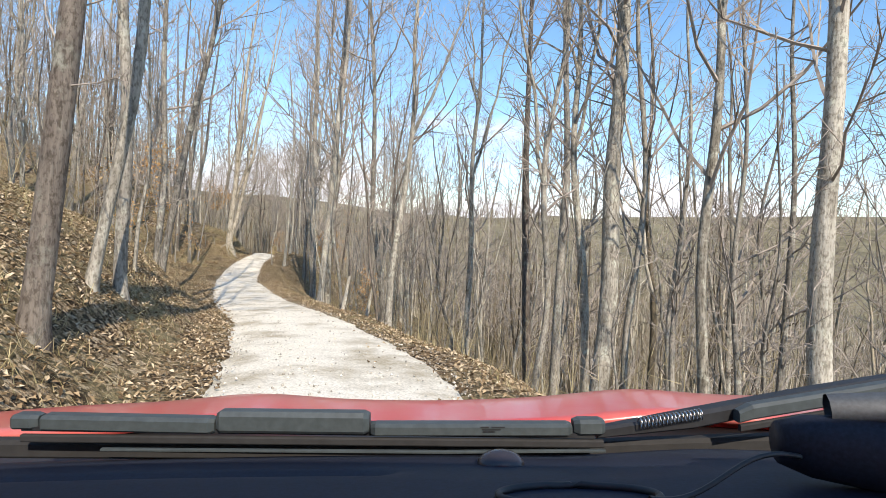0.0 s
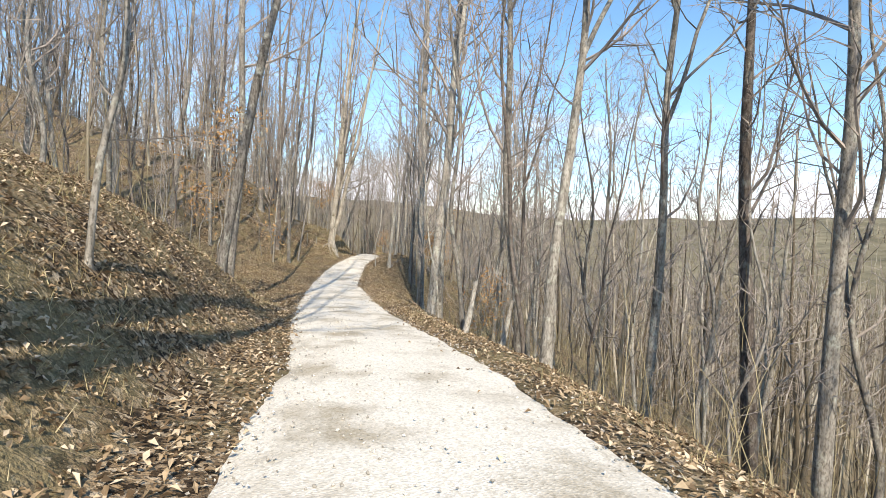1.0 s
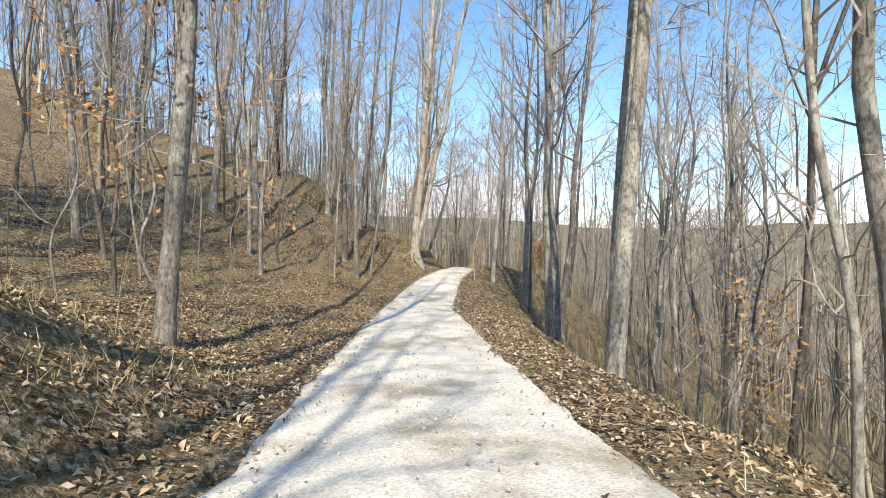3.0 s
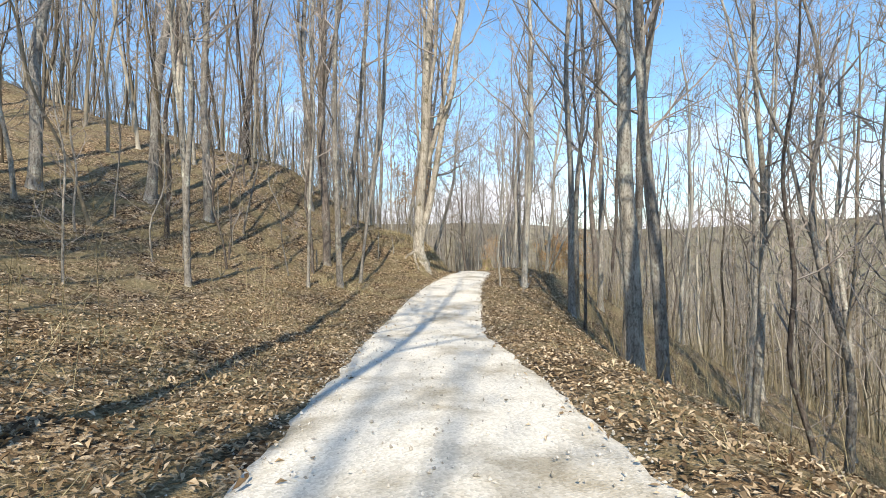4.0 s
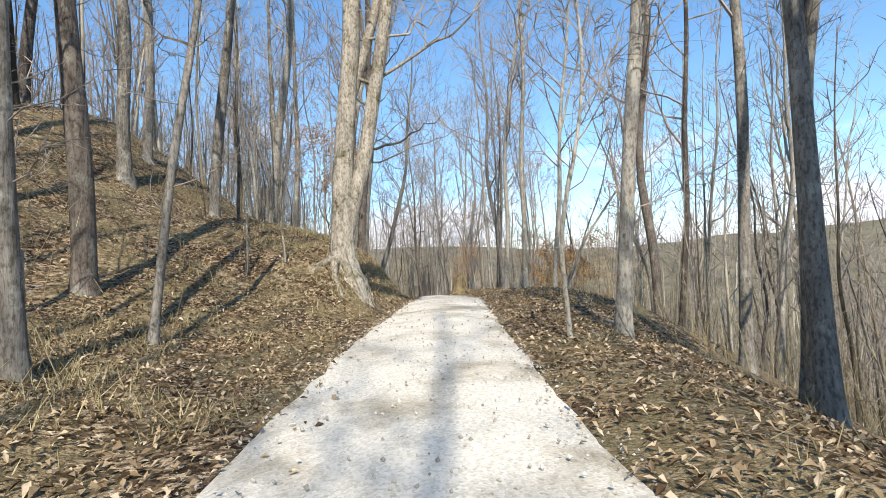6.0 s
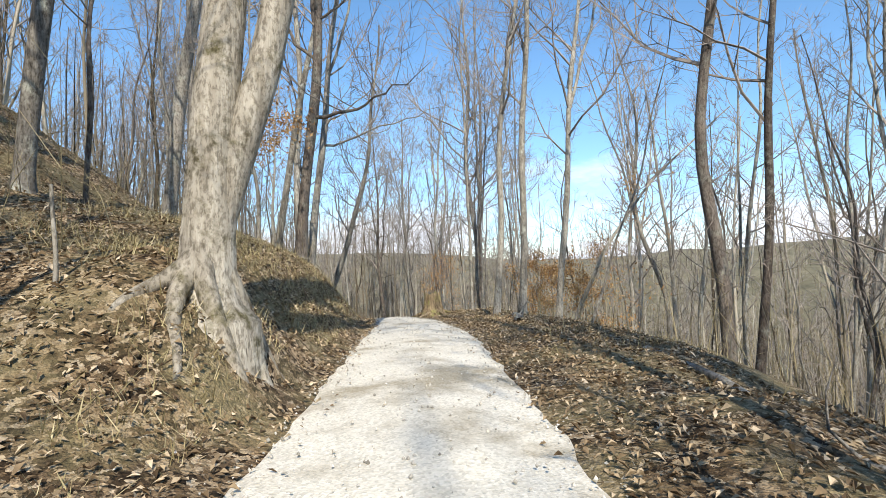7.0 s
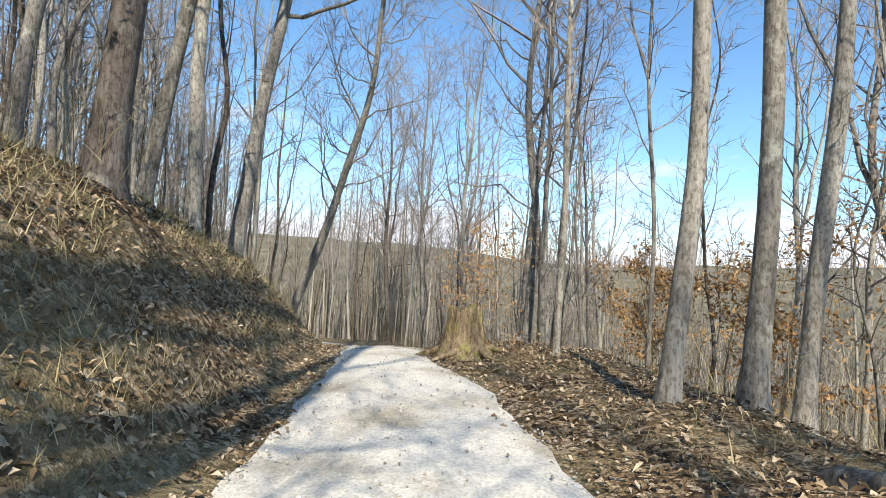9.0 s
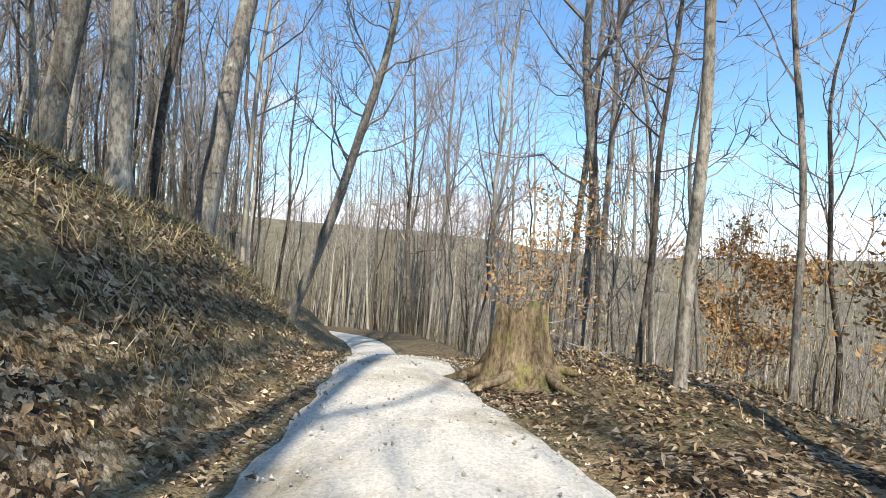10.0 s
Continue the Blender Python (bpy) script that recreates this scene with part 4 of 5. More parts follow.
def road_chips():
    rng = np.random.default_rng(41)
    S, U = rng.uniform(-2, 66, 9500), rng.normal(0, 0.22, 9500)
    side = np.where(rng.random(9500) < 0.5, -1.0, 1.0)
    U = side * (lane_edge(S, side) + U)
    U[:2400] = rng.uniform(-1.2, 1.2, 2400)
    U[2400:3600] = rng.normal(0, 0.18, 1200)
    TX, TY = np.gradient(LINE[:, 0], ARC), np.gradient(LINE[:, 1], ARC)
    X = np.interp(S, ARC, LINE[:, 0]) + U * np.interp(S, ARC, TY)
    Y = np.interp(S, ARC, LINE[:, 1]) - U * np.interp(S, ARC, TX)
    s, u, zr = along(X, Y)
    q = np.abs(u) / lane_edge(s, u)
    Z = np.where(q < 0.8, zr + 0.03 + 0.03 * (1 - q), np.where(q < 1, zr + 0.01, land(X, Y) - 0.01))
    n = len(X)
    size = rng.uniform(0.006, 0.021, n)
    o = np.array([[1, 0, 0], [0, 1, 0], [-1, 0, 0], [0, -1, 0], [0, 0, 1], [0, 0, -1]], float)
    v = np.stack([X, Y, Z], 1)[:, None] + o[None] * (size[:, None, None] * rng.uniform(0.55, 1.15, (n, 6, 1))) + rng.normal(0, 0.15, (n, 6, 3)) * size[:, None, None]
    tri = np.array([[0, 1, 4], [1, 2, 4], [2, 3, 4], [3, 0, 4], [1, 0, 5], [2, 1, 5], [3, 2, 5], [0, 3, 5]])
    f = (np.arange(n)[:, None, None] * 6 + tri[None]).reshape(-1, 3)
    ob = mesh_object("gravel_chips", v.reshape(-1, 3), f, STONES, smooth_shade=False)
    tagged(ob, "loose pale limestone chips along the lane", "gravel", kind="stuff")


BRUSH = island_material("dry_brush", [(0.0, (0.10, 0.082, 0.045)), (0.5, (0.26, 0.22, 0.12)), (1.0, (0.46, 0.40, 0.24))])
brush()
fallen_leaves()
road_chips()


# ---------------------------------------------------------------- stump, logs, leafy saplings
def part(name, bm, mat, parent, label="", smooth_shade=True):
    me = bpy.data.meshes.new(name)
    bm.to_mesh(me)
    bm.free()
    me.polygons.foreach_set("use_smooth", [smooth_shade] * len(me.polygons))
    me.materials.append(mat)
    ob = new(name, me)
    if parent:
        ob.parent = parent
    if label:
        ob["label"] = label
    return ob


def thing(name, label, category, at, rz=0.0, group=""):
    t = new(name)
    t.matrix_basis = pose(*at, 0, 0, rz)
    return tagged(t, label, category, group)


def ring_mesh(rings):
    """A bmesh skinned over rings of equal length; the last one is closed."""
    bm = bmesh.new()
    rows = [[bm.verts.new(p) for p in r] for r in rings]
    for a, c in zip(rows, rows[1:]):
        for k in range(len(a)):
            j = (k + 1) % len(a)
            bm.faces.new((a[k], a[j], c[j], c[k]))
    bm.faces.new(rows[-1])
    return bm


def rotten_stump(x, y, r, h, label):
    rng = np.random.default_rng(77)
    t = thing("tree_stump", label, "stump", (x, y, ground_z(x, y) - 0.05))
    n = 40
    ang = np.arange(n) * 2 * math.pi / n
    ribs = 1 + 0.09 * np.sin(ang * 7 + 1) + 0.05 * np.sin(ang * 13) + rng.normal(0, 0.02, n)
    toes = np.maximum(0, np.sin(ang * 2.5 + 0.6)) ** 2 + 0.6 * np.maximum(0, np.sin(ang * 3 + 2.1)) ** 3
    jag = 0.10 * np.sin(ang * 5) + rng.normal(0, 0.07, n) + 0.14 * np.sin(ang + 2.0)
    rings = []
    for q in (0, 0.06, 0.14, 0.26, 0.42, 0.6, 0.8, 1.0):
        flare = 1 + 1.0 * math.exp(-q * 6) * (0.45 + 0.9 * toes) + 0.5 * (1 - q) ** 1.5
        rr = r * ribs * flare
        rings.append([(rr[k] * math.cos(ang[k]), rr[k] * math.sin(ang[k]), q * h + (jag[k] * h * 0.5 if q == 1 else jag[k] * 0.12 * q)) for k in range(n)])
    top = rings[-1]
    for shrink, drop in ((0.88, 0.0), (0.74, 0.3), (0.4, 0.42)):
        rings.append([(p[0] * shrink, p[1] * shrink, p[2] - drop * h) for p in top])
    part("wood", ring_mesh(rings), BARK_STUMP, t)
    for k, (a, length) in enumerate(((195, 0.6), (250, 0.5), (320, 0.8), (20, 0.5))):
        v, f = [], []
        c, s_ = math.cos(radians(a)), math.sin(radians(a))
        q = np.linspace(0, 1, 7)
        d = r * 1.1 + q * length
        wob = 0.1 * np.sin(q * 4 + k)
        px, py = c * d - s_ * wob, s_ * d + c * wob
        gz = land(x + px, y + py, True) - (ground_z(x, y) - 0.05)
        pz = np.maximum(0.20 * (1 - q) ** 1.5, 0) + gz - 0.01 + 0.03 * np.sin(q * 3)
        tube(np.stack([px, py, pz], 1), 0.085 * (1 - 0.8 * q), 7, v, f)
        tubes_object("root", v, f, BARK_STUMP, t)
    return t


def fallen_log(a, c, r, bark, label, stubs=2):
    a, c = np.array(a, float), np.array(c, float)
    rng = np.random.default_rng(int(abs(a[0]) * 100))
    q = np.linspace(0, 1, 12)
    xs, ys = a[0] + (c[0] - a[0]) * q, a[1] + (c[1] - a[1]) * q
    zs = land(xs, ys)
    zs = np.convolve(np.pad(zs, 2, mode="edge"), np.ones(5) / 5, "valid") + r * 0.05
    o = np.array([xs[0], ys[0], zs[0]])
    t = thing("fallen_log", label, "log", o)
    p = np.stack([xs, ys, zs], 1) - o
    p[:, :2] += np.cumsum(rng.normal(0, 0.07, (12, 2)), axis=0)
    p[:, 2] += rng.normal(0, 0.02, 12)
    v, f = [], []
    d0 = (p[0] - p[1]) / np.linalg.norm(p[0] - p[1])
    tube(np.vstack([p[0] + d0 * 0.16, p[0] + d0 * 0.10, p]), np.concatenate([[r * 0.12, r * 0.6], r * (1 - 0.45 * q) * rng.uniform(0.85, 1.15, 12)]), 9, v, f)
    tubes_object("trunk", v, f, bark, t)
    for i in range(stubs):
        k = rng.integers(3, 10)
        w = perp(rng, np.array([0, 0, 1.0]), radians(50))
        bp, br = bough(rng, p[k], w, rng.uniform(0.3, 0.9), r * 0.3, 3)
        v, f = [], []
        tube(bp, br, 5, v, f)
        tubes_object("branch_stub", v, f, bark, t)


def leaf_cloud(rng, points, size, mat, parent, spread=0.25):
    n = len(points)
    c = np.asarray(points) + rng.normal(0, spread, (n, 3)) * (1, 1, 0.6)
    a, w = rng.normal(0, 1, (n, 3)), rng.normal(0, 1, (n, 3))
    a /= np.linalg.norm(a, axis=1)[:, None]
    w -= a * (a * w).sum(1)[:, None]
    w /= np.linalg.norm(w, axis=1)[:, None]
    s_ = rng.uniform(0.6, 1.3, n)[:, None] * size
    drop = np.zeros((n, 3))
    drop[:, 2] = -0.25 * size
    v = np.stack([c - a * s_, c - w * s_ * 0.45 + drop, c + a * s_, c + w * s_ * 0.45 + drop], 1).reshape(-1, 3)
    i = np.arange(n)[:, None] * 4
    f = np.concatenate([i + (0, 1, 2), i + (0, 2, 3)], 1).reshape(-1, 3)
    return mesh_object("leaves", v, f, mat, parent, False)


def leafy_sapling(x, y, height, r, count, label, low=0.25, seed=3, size=0.06, spread=0.2):
    rng = np.random.default_rng(seed)
    t = make_tree(seed, height, r, BARK_GREY, label, first=low, limbs=16, twigs=5, low=0, reach=2.1, droop=26)
    t.name = "beech_sapling"
    t["category"] = "sapling"
    t.location = (x, y, ground_z(x, y) - 0.05)
    crown = next(c for c in t.children if c.name.startswith("crown")).data
    co = np.empty(len(crown.vertices) * 3, np.float32)
    crown.vertices.foreach_get("co", co)
    co = co.reshape(-1, 3)
    leaf_cloud(rng, co[rng.integers(0, len(co), count)], size, HELD_LEAVES, t, spread)
    HERO_AT.append((x, y))


def root_fan(x, y, r, label_bark, parent, angles):
    for k, a in enumerate(angles):
        v, f = [], []
        c, s_ = math.cos(radians(a)), math.sin(radians(a))
        q = np.linspace(0, 1, 8)
        d = r * 0.3 + q * 1.05
        px, py = c * d - s_ * 0.12 * np.sin(q * 5 + k), s_ * d + c * 0.12 * np.sin(q * 5 + k)
        pz = land(x + px, y + py) - parent.location.z + 0.5 * np.maximum(0, 1 - q * 1.9) ** 2 - 0.05
        tube(np.stack([px, py, pz], 1), 0.12 * (1 - 0.85 * q), 7, v, f)
        tubes_object("root", v, f, label_bark, parent)


BARK_STUMP = bark_material("rotten_wood", (0.10, 0.07, 0.04), (0.36, 0.28, 0.17), (0.62, 0.51, 0.34), (0.30, 0.29, 0.10), 18.0)
rotten_stump(-19.95, 58.0, 0.29, 0.95, "large rotten mossy tree stump with spreading roots beside the lane")
big_tree = min((o for o in scene.objects if o.name.startswith("tree")), key=lambda o: (o.location.x + 18.5) ** 2 + (o.location.y - 42.7) ** 2)
big_tree.location.z -= 0.3
root_fan(-18.5, 42.7, 0.3, BARK_MOSSY, big_tree, (5, 60, 255, 290, 330))
fallen_log((-16.3, 52.6), (-15.7, 50.9), 0.11, BARK_GREY, "grey fallen log lying along the edge of the slope")
fallen_log((-13.9, 46.3), (-12.4, 38.5), 0.05, BARK_GREY, "long thin fallen limb on the leafy road edge", 3)
fallen_log((-13.5, 18.9), (-15.0, 17.8), 0.11, BARK_DARK, "short weathered log lying on the leafy bank", 0)
fallen_log((-20.5, 33.5), (-19.0, 30.6), 0.05, BARK_GREY, "thin broken branch lying in leaf litter", 2)
leafy_sapling(-23.4, 51.2, 4.7, 0.035, 1700, "young beech holding tan winter leaves on the bank", 0.42, 3, 0.06, 0.3)
leafy_sapling(-11.6, 20.0, 6.0, 0.035, 900, "young beech with a few tan leaves below the hillside", 0.45, 4)
leafy_sapling(-16.3, 64.4, 4.4, 0.035, 4200, "young beech full of orange-brown leaves on the slope", 0.2, 5)
leafy_sapling(-19.5, 58.9, 2.5, 0.02, 1500, "small leafy shrub with rusty leaves behind the stump", 0.15, 6, 0.035)
leafy_sapling(-13.8, 61.5, 4.2, 0.03, 3000, "young beech with orange-brown leaves on the slope", 0.25, 7)
leafy_sapling(-12.3, 60.2, 8.0, 0.05, 700, "dark sapling with sparse hanging brown leaves", 0.3, 8, 0.06)
leafy_sapling(-3.6, 24.5, 3.2, 0.02, 420, "small beech with a few rusty leaves below the road", 0.3, 9)


# ---------------------------------------------------------------- the red car, where the drive begins
def car_paint():
    m, n, l, b = material("dusty_red_paint", 0.38, spec=0.5)
    v = coords(n, l, (1, 1, 1))
    dust = ramp(n, [(0.35, (0.12, 0.12, 0.12)), (0.7, (0.42, 0.42, 0.42))])
    l.new(noise_tex(n, l, v, 5.0, 7.0, 0.65), dust.inputs["Fac"])
    l.new(mixed(n, l, "MIX", dust.outputs["Color"], (0.55, 0.02, 0.025), (0.48, 0.36, 0.28)), b.inputs["Base Color"])
    b.inputs["Coat Weight"].default_value = 0.6
    b.inputs["Coat Roughness"].default_value = 0.12
    return m


def red_car(eye, target, roll):
    axes = look(eye, target, roll) @ Matrix(((1, 0, 0, 0), (0, 0, 1, 0), (0, -1, 0, 0), (0, 0, 0, 1)))
    base = Vector((0, 0.3, -1.25))
    paint, plastic = car_paint(), plain_material("black_trim_plastic", (0.018, 0.019, 0.021), 0.5, grain=80, vary=0.3)
    blade_mat = plain_material("grey_wiper_plastic", (0.050, 0.062, 0.064), 0.5, grain=90, vary=0.2)
    dash_mat = plain_material("navy_dash_vinyl", (0.010, 0.0145, 0.030), 0.65, spec=0.3, grain=240, vary=0.4)
    rubber = plain_material("tyre_rubber", (0.02, 0.02, 0.02), 0.85)
    chrome = plain_material("bright_steel", (0.62, 0.62, 0.60), 0.25, 1.0, vary=0.1)
    car = new("car")
    car.matrix_basis = axes @ Matrix.Translation(base)
    tagged(car, "dusty red car with grey wipers standing on the gravel lane", "car")

    def sheet(name, xs, ys, height, mat, parent, thick=0.0, label=""):
        bm = bmesh.new()
        rows = [[bm.verts.new(Vector((x, y, height(x, y))) - base) for x in xs] for y in ys]
        for a, c in zip(rows, rows[1:]):
            for k in range(len(a) - 1):
                bm.faces.new((a[k], a[k + 1], c[k + 1], c[k]))
        ob = part(name, bm, mat, parent, label)
        if thick:
            s_ = ob.modifiers.new("thickness", "SOLIDIFY")
            s_.thickness, s_.offset = thick, -1
        return ob

    def beam(name, points, sections, mat, parent, label=""):
        """A bar with a rounded box section (width, height) at each point."""
        rings = []
        for p, (w, h) in zip(points, sections):
            p = Vector(p) - base
            rings.append([p + Vector((0, a * w / 2, c * h / 2)) for a, c in ((-1, -0.7), (-0.7, -1), (0.7, -1), (1, -0.7), (1, 0.6), (0.6, 1), (-0.6, 1), (-1, 0.6))])
        bm = ring_mesh(rings)
        bm.verts.ensure_lookup_table()
        bm.faces.new([v for v in reversed(bm.verts[:8])])
        return part(name, bm, mat, parent, label, False)

    def hood_z(x, y):
        f = (y - 0.8) / 1.1
        drop = max(0.0, y - 0.98)
        ridge = 0.012 * math.exp(-((abs(x) - 0.36) / 0.12) ** 2) - 0.006 * math.exp(-(x / 0.2) ** 2)
        return -0.272 - 0.012 * min(1, (y - 0.8) / 0.18) - 0.30 * drop - 0.06 * drop ** 2 + ridge + 0.012 * x - 0.02 * (abs(x) / 0.88) ** 4

    sheet("bonnet", np.linspace(-0.9, 0.9, 41), np.linspace(0.8, 1.9, 30), hood_z, paint, car, 0.012)
    sheet("cowl", np.linspace(-0.86, 0.86, 25), np.linspace(0.62, 0.82, 5), lambda x, y: -0.275 - 0.03 * (0.82 - y) / 0.2 - 0.03 * (x / 0.74) ** 2, plastic, car, 0.01)

    # wipers
    wiper = beam("wiper", [(-0.50, 0.62, -0.213), (-0.1, 0.63, -0.222), (0.18, 0.62, -0.222)], [(0.03, 0.008)] * 3, plastic, car)
    for x0, x1, h, z0, z1 in ((-0.515, -0.482, 0.017, -0.206, -0.206), (-0.48, -0.272, 0.018, -0.207, -0.211), (-0.27, -0.088, 0.025, -0.206, -0.208), (-0.086, 0.154, 0.014, -0.2155, -0.2155), (0.156, 0.193, 0.018, -0.2125, -0.2125)):
        beam("blade_cover", [(x0, 0.615, z0), (x0 + 0.006, 0.612, z0 + 0.001), (x1 - 0.006, 0.612, z1 + 0.001), (x1, 0.615, z1)], [(0.016, h * 0.8), (0.022, h), (0.022, h), (0.016, h * 0.8)], blade_mat, wiper)
    beam("rubber_lip", [(-0.50, 0.606, -0.224), (0.19, 0.606, -0.231)], [(0.006, 0.009)] * 2, rubber, wiper)
    for k, (x, w) in enumerate(((0.044, 0.010), (0.057, 0.016), (0.046, 0.022), (0.047, 0.014))):
        bm = bmesh.new()
        z = -0.2105 - 0.0026 * (k // 2 + k % 2 * (k > 1))
        bm.faces.new([bm.verts.new(Vector((a, 0.6002, c)) - base) for a, c in ((x, z), (x + w, z), (x + w, z + 0.0016), (x, z + 0.0016))])
        part("lettering_bar", bm, plastic, wiper)
    arm = beam("wiper_arm", [(0.185, 0.62, -0.222), (0.30, 0.62, -0.205), (0.45, 0.62, -0.176), (0.62, 0.62, -0.146)], [(0.016, 0.012), (0.026, 0.02), (0.024, 0.017), (0.016, 0.012)], plastic, car)
    v, f = [], []
    q = np.linspace(0, 1, 150)
    ang = q * 2 * math.pi * 17
    path = np.stack([0.232 + q * 0.075 - base[0], 0.604 + 0.005 * np.cos(ang) - base[1], -0.206 + q * 0.011 + 0.006 * np.sin(ang) - base[2]], 1)
    tube(path, np.full(150, 0.0009), 4, v, f)
    tubes_object("spring", v, f, chrome, arm)
    far_wiper = beam("wiper", [(0.345, 0.6, -0.196), (0.36, 0.6, -0.19), (0.53, 0.6, -0.162), (0.6, 0.6, -0.152)], [(0.014, 0.014), (0.018, 0.017), (0.018, 0.016), (0.014, 0.012)], blade_mat, car)
    beam("rubber_lip", [(0.345, 0.594, -0.208), (0.6, 0.594, -0.166)], [(0.006, 0.008)] * 2, rubber, far_wiper)

    # black bar added to fill the dark gap below the blade, no real part
    beam("wiper_linkage", [(-0.62, 0.635, -0.246), (-0.2, 0.64, -0.250), (0.2, 0.64, -0.250), (0.5, 0.635, -0.238)], [(0.02, 0.022)] * 4, rubber, car)
    # thin grey bar for the line of the second wiper arm
    beam("wiper_linkage", [(-0.40, 0.598, -0.2345), (0.0, 0.598, -0.2375), (0.19, 0.598, -0.236)], [(0.006, 0.003)] * 3, blade_mat, car)

    # dashboard
    prof_y, prof_z = (0.18, 0.22, 0.28, 0.36, 0.45, 0.52, 0.60, 0.67), (-0.42, -0.28, -0.205, -0.186, -0.203, -0.222, -0.244, -0.268)

    def dash_z(x, y):
        return float(np.interp(y, prof_y, prof_z)) - 0.02 * (x / 0.72) ** 2 - 0.006 * math.exp(-((y - 0.49) / 0.012) ** 2) * (1 if x < -0.05 else 0) + 0.012 * float(smooth(x, 0.12, 0.34)) * float(smooth(y, 0.3, 0.42))

    dash = sheet("dashboard", np.linspace(-0.74, 0.74, 75), np.linspace(0.18, 0.67, 60), dash_z, dash_mat, car, 0.01)
    rings = []
    for k in range(6):
        a = k / 5 * math.pi / 2
        rings.append([Vector((0.061 + 0.026 * math.cos(a) * math.cos(t) , 0.54 + 0.02 * math.cos(a) * math.sin(t), dash_z(0.061, 0.54) - 0.002 + 0.017 * math.sin(a))) - base for t in np.arange(20) * math.pi / 10])
    part("light_sensor", ring_mesh(rings), plain_material("smoked_lens", (0.03, 0.028, 0.035), 0.2, vary=0.1), dash, "glossy dark domed sensor")
    v, f = [], []
    t = np.linspace(0, 2 * math.pi, 41)
    gx, gy = 0.105 + 0.062 * np.cos(t), 0.395 + 0.03 * np.sin(t)
    tube(np.stack([gx - base[0], gy - base[1], [dash_z(a, c) + 0.002 - base[2] for a, c in zip(gx, gy)]], 1), np.full(41, 0.0035), 6, v, f)
    tubes_object("vent_rim", v, f, plastic, dash)

    # body below the windows
    ys = (-2.2, -2.1, -1.6, -0.6, 0.3, 0.79, 1.2, 1.6, 1.85, 1.95)
    bm = bmesh.new()
    rows = []
    for y in ys:
        zt = hood_z(0.9, y) - 0.02 if y > 0.78 else -0.31
        nose = 0.10 * float(smooth(y, 1.5, 1.95))
        pts = [(-0.895, zt), (-0.92, zt - 0.1), (-0.93, -0.72), (-0.84, -0.98), (0.84, -0.98), (0.93, -0.72), (0.92, zt - 0.1), (0.895, zt)]
        rows.append([bm.verts.new(Vector((x * (1 - nose), y, z)) - base) for x, z in pts])
    for a, c in zip(rows, rows[1:]):
        for k in range(7):
            bm.faces.new((a[k], c[k], c[k + 1], a[k + 1]))
    bm.faces.new(rows[-1])
    bm.faces.new(list(reversed(rows[0])))
    part("body", bm, paint, car, smooth_shade=False)
    beam("bumper", [(-0.76, 1.95, -0.82), (-0.4, 2.02, -0.82), (0.4, 2.02, -0.82), (0.76, 1.95, -0.82)], [(0.1, 0.2), (0.14, 0.24), (0.14, 0.24), (0.1, 0.2)], plastic, car)
    for x, y, z in ((-0.8, 1.35, -0.98), (0.8, 1.35, -1.02), (-0.8, -1.35, -0.82), (0.8, -1.35, -0.86)):
        rings = []
        for r, w in ((0.2, -0.09), (0.3, -0.1), (0.33, -0.07), (0.33, 0.07), (0.3, 0.1), (0.2, 0.09)):
            rings.append([Vector((x + w, y + r * math.cos(a), z + r * math.sin(a))) - base for a in np.arange(24) * math.pi / 12])
        wheel = part("wheel", ring_mesh(rings), rubber, car, "black rubber tyre")
        rings = [[Vector((x + w, y + r * math.cos(a), z + r * math.sin(a))) - base for a in np.arange(20) * math.pi / 10] for r, w in ((0.2, -0.085), (0.2, 0.085), (0.16, 0.07), (0.05, 0.085))]
        part("rim", ring_mesh(rings), chrome, wheel)

    # cabin: roof, pillars and rear screen frame, with the windscreen opening clear
    def roof_z(x, y):
        return 0.345 - 0.05 * (x / 0.6) ** 2 - 0.06 * max(0.0, -(y + 1.1)) ** 2 - 0.1 * max(0.0, y + 0.45) ** 2

    sheet("roof", np.linspace(-0.6, 0.6, 17), np.linspace(-1.95, -0.12, 21), roof_z, paint, car, 0.03)
    for side in (-1, 1):
        for name, low, high, w in (("windscreen_pillar", (0.80, 0.74, -0.30), (0.60, -0.14, 0.29), 0.05), ("door_pillar", (0.86, -0.72, -0.32), (0.60, -0.80, 0.30), 0.07), ("rear_pillar", (0.84, -2.05, -0.32), (0.58, -1.90, 0.24), 0.12)):
            bm = ring_mesh([[Vector((side * (p[0] + dx), p[1] + dy, p[2])) - base for dx, dy in ((-0.02, -w), (0.012, -w * 0.8), (0.02, w * 0.8), (-0.012, w))] for p in (low, tuple((a + c) / 2 + (0.02 if i == 0 else 0) for i, (a, c) in enumerate(zip(low, high))), high)])
            part(name, bm, paint, car)

    # padded case with a strap lying on the dash
    def on_dash(x, y, lift=0.0):
        return axes @ Vector((x, y, dash_z(x, y) + lift))

    case = new("camera_case")
    case.matrix_basis = axes @ Matrix.Translation((0.33, 0.40, dash_z(0.33, 0.40)))
    tagged(case, "dark blue-grey padded camera case lying on the dashboard", "camera case")
    case_mat = plain_material("blue_grey_padding", (0.010, 0.014, 0.026), 0.6, spec=0.3, grain=300, vary=0.4)
    rings = []
    for q in np.linspace(0, 1, 9):
        w = 0.03 * (1 - 0.25 * abs(2 * q - 0.8)) * (0.75 if q in (0, 1) else 1)
        x, y = -0.055 + 0.15 * q, 0.02 - 0.06 * q
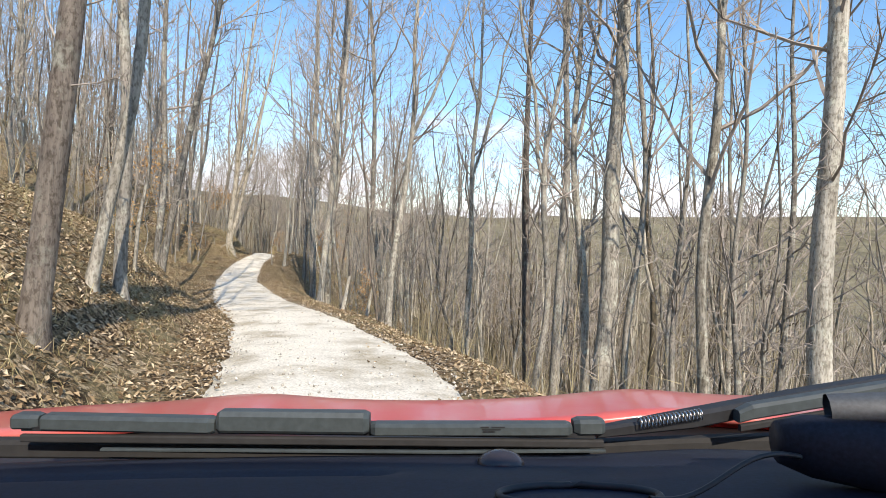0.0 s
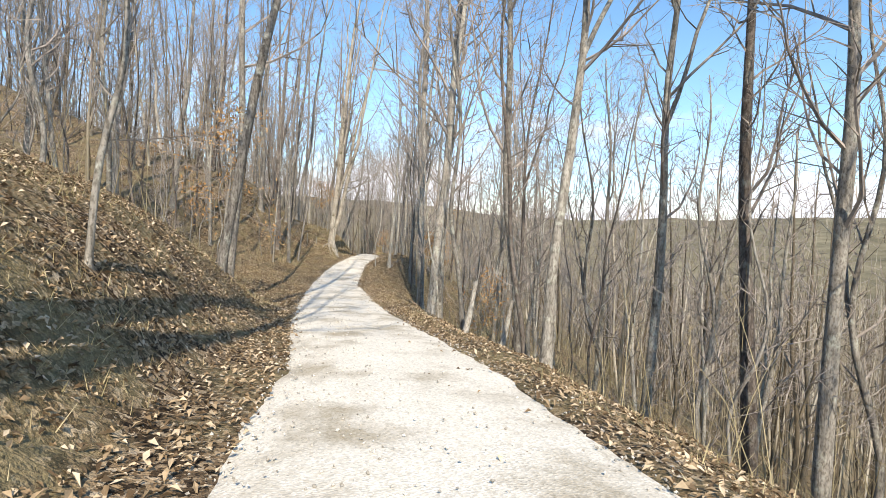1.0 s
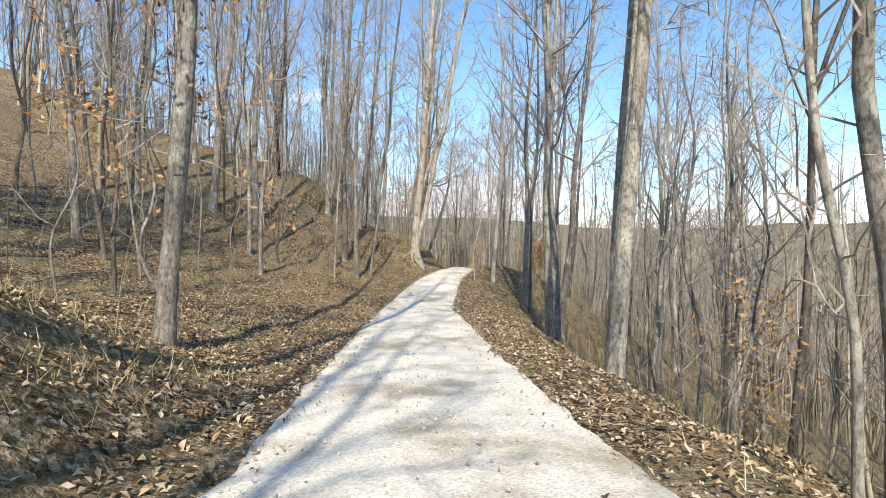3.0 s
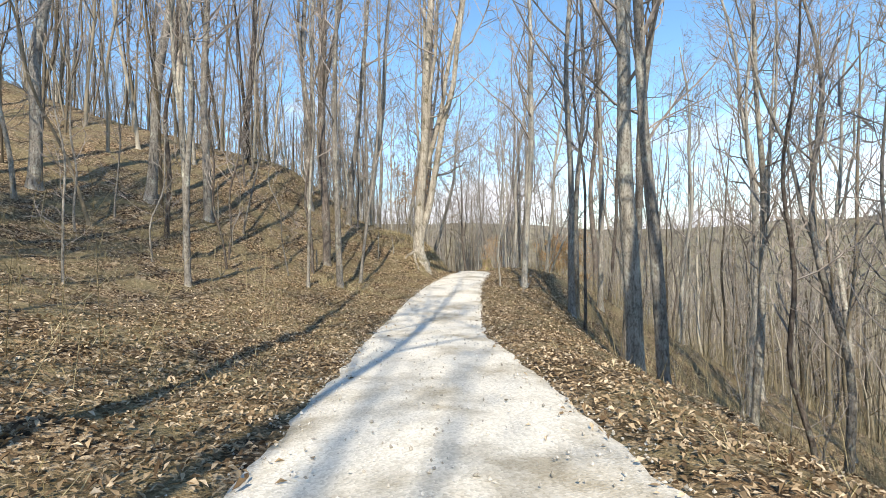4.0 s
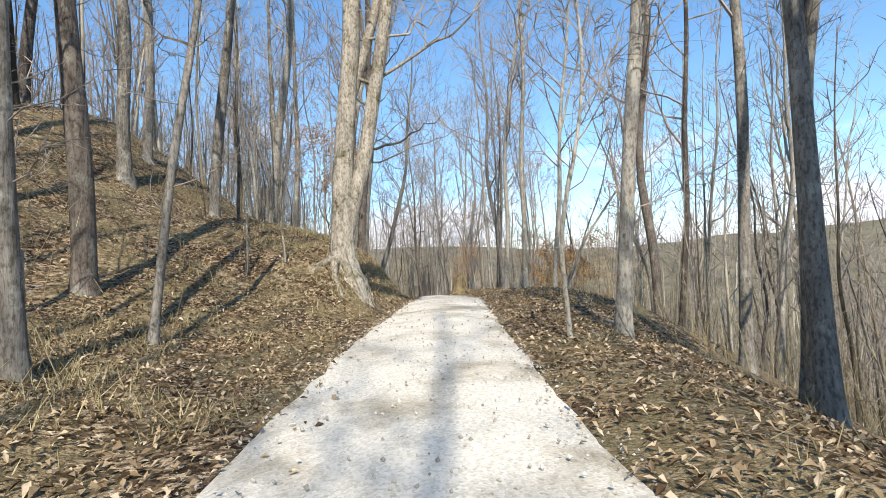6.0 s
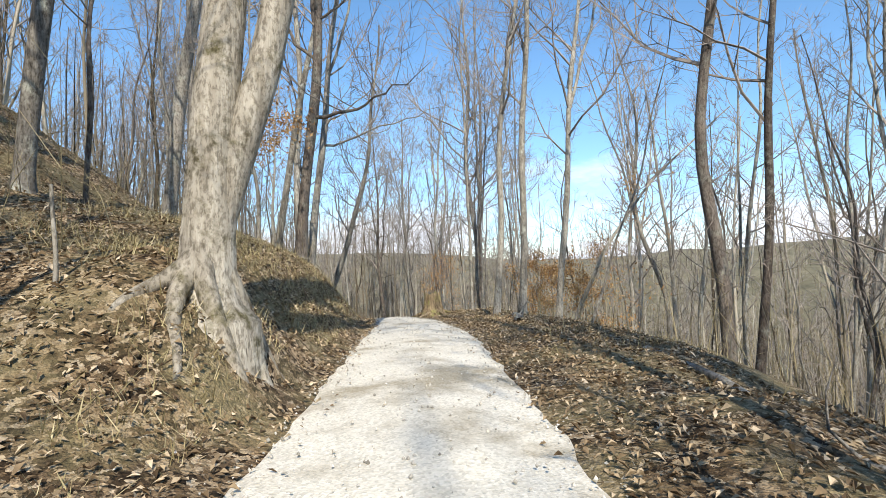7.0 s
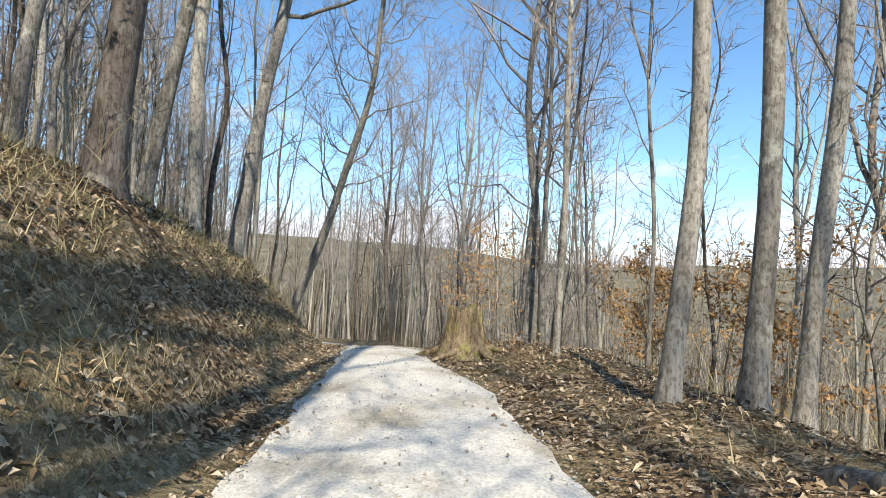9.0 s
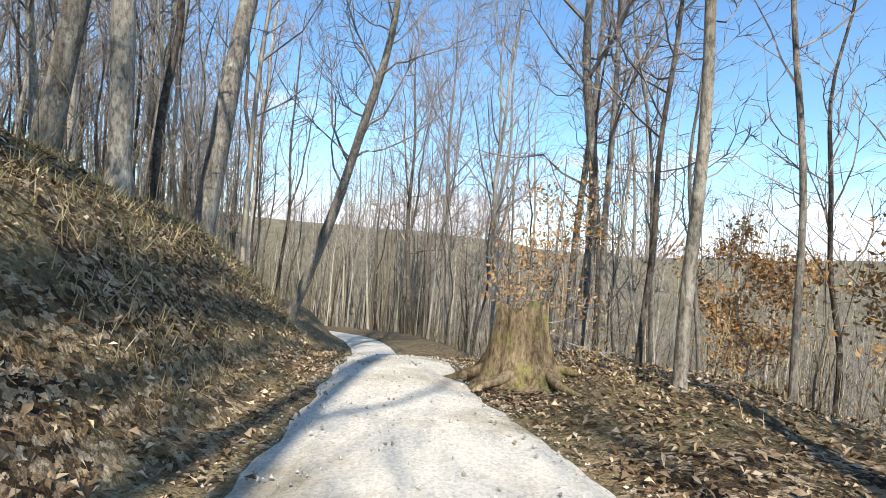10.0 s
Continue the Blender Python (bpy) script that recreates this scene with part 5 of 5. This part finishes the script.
        rings.append([(x + 0.3 * w * math.cos(a) * 0.4, y + w * 0.8 * math.cos(a), 0.028 + w * 0.95 * math.sin(a)) for a in np.arange(16) * math.pi / 8])
    bm = ring_mesh(rings)
    bm.verts.ensure_lookup_table()
    bm.faces.new([bm.verts[k] for k in reversed(range(16))])
    part("padding", bm, case_mat, case)
    v, f = [], []
    tube([(-0.02, 0.012, 0.058), (0.02, -0.004, 0.062), (0.06, -0.02, 0.06), (0.09, -0.03, 0.052)], [0.012, 0.014, 0.013, 0.008], 8, v, f)
    tubes_object("pad_top", v, f, plain_material("light_grey_padding", (0.06, 0.07, 0.08), 0.6, grain=300), case)
    v, f = [], []
    q = np.linspace(0, 1, 16)
    tube(np.stack([-0.05 - 0.13 * q, 0.0 - 0.03 * q, 0.024 + 0.008 * np.sin(q * 6) - 0.016 * q], 1), np.full(16, 0.0022), 5, v, f)
    tubes_object("strap", v, f, plastic, case, )
    for k in range(3):
        bm = bmesh.new()
        x0 = 0.012 + 0.014 * k
        quad = [(x0, -0.0385 - 0.0057 * k, 0.028), (x0 + 0.009, -0.042 - 0.0057 * k, 0.027), (x0 + 0.009, -0.042 - 0.0057 * k, 0.033), (x0, -0.0385 - 0.0057 * k, 0.034)]
        bm.faces.new([bm.verts.new(p) for p in quad])
        part("lettering_bar", bm, plain_material("pale_print", (0.4, 0.42, 0.44), 0.6), case)


red_car(*PATH[0][1:])

snag(-19.9, 41.3, 1.35, 0.03, (0.02, 0.05))
snag(-19.4, 41.9, 1.0, 0.025, (-0.06, 0.02))
snag(-20.6, 37.6, 0.9, 0.03, (0.05, 0.0))
snag(-24.5, 36.4, 1.9, 0.03, (0.01, 0.02))
snag(-3.2, 17.6, 1.5, 0.09, (0.18, 0.1))
snag(-2.2, 16.9, 1.3, 0.08, (0.2, 0.0))


def dry_grass():
    """Straw-coloured grass and fine weed stalks on the banks."""
    rng = np.random.default_rng(51)
    parts = [scatter_uv(rng, 24000, -5.0, -1.5, 40, 72), scatter_uv(rng, 9000, -6.5, -1.7, -2, 24), scatter_uv(rng, 5000, -9, -2.0, 20, 44), scatter_uv(rng, 6000, 1.9, 5.5, -2, 70)]
    X, Y = np.concatenate([p[0] for p in parts]), np.concatenate([p[1] for p in parts])
    keep = bumps(X, Y, 0.7, 9.1) + 0.5 * bumps(X, Y, 2.1, 4.4) > -0.1
    X, Y = X[keep], Y[keep]
    n = len(X)
    Z = land(X, Y)
    h = rng.uniform(0.06, 0.24, n)
    yaw = rng.uniform(0, 2 * math.pi, n)
    w = np.stack([np.cos(yaw), np.sin(yaw), np.zeros(n)], 1) * rng.uniform(0.003, 0.007, n)[:, None]
    tip = np.stack([rng.normal(0, 0.5, n) * h, rng.normal(0, 0.5, n) * h, h], 1)
    c = np.stack([X, Y, Z - 0.01], 1)
    v = np.stack([c - w, c + w, c + tip * 0.55 + w * 0.7, c + tip], 1).reshape(-1, 3)
    i = np.arange(n)[:, None] * 4
    f = np.concatenate([i + (0, 1, 2), i + (0, 2, 3)], 1).reshape(-1, 3)
    ob = mesh_object("dry_grass", v, f, STRAW, smooth_shade=False)
    tagged(ob, "short straw-coloured winter grass on the road banks", "grass", kind="stuff")


STRAW = island_material("winter_straw", [(0.0, (0.20, 0.165, 0.075)), (0.5, (0.38, 0.325, 0.17)), (1.0, (0.56, 0.49, 0.30))])
dry_grass()
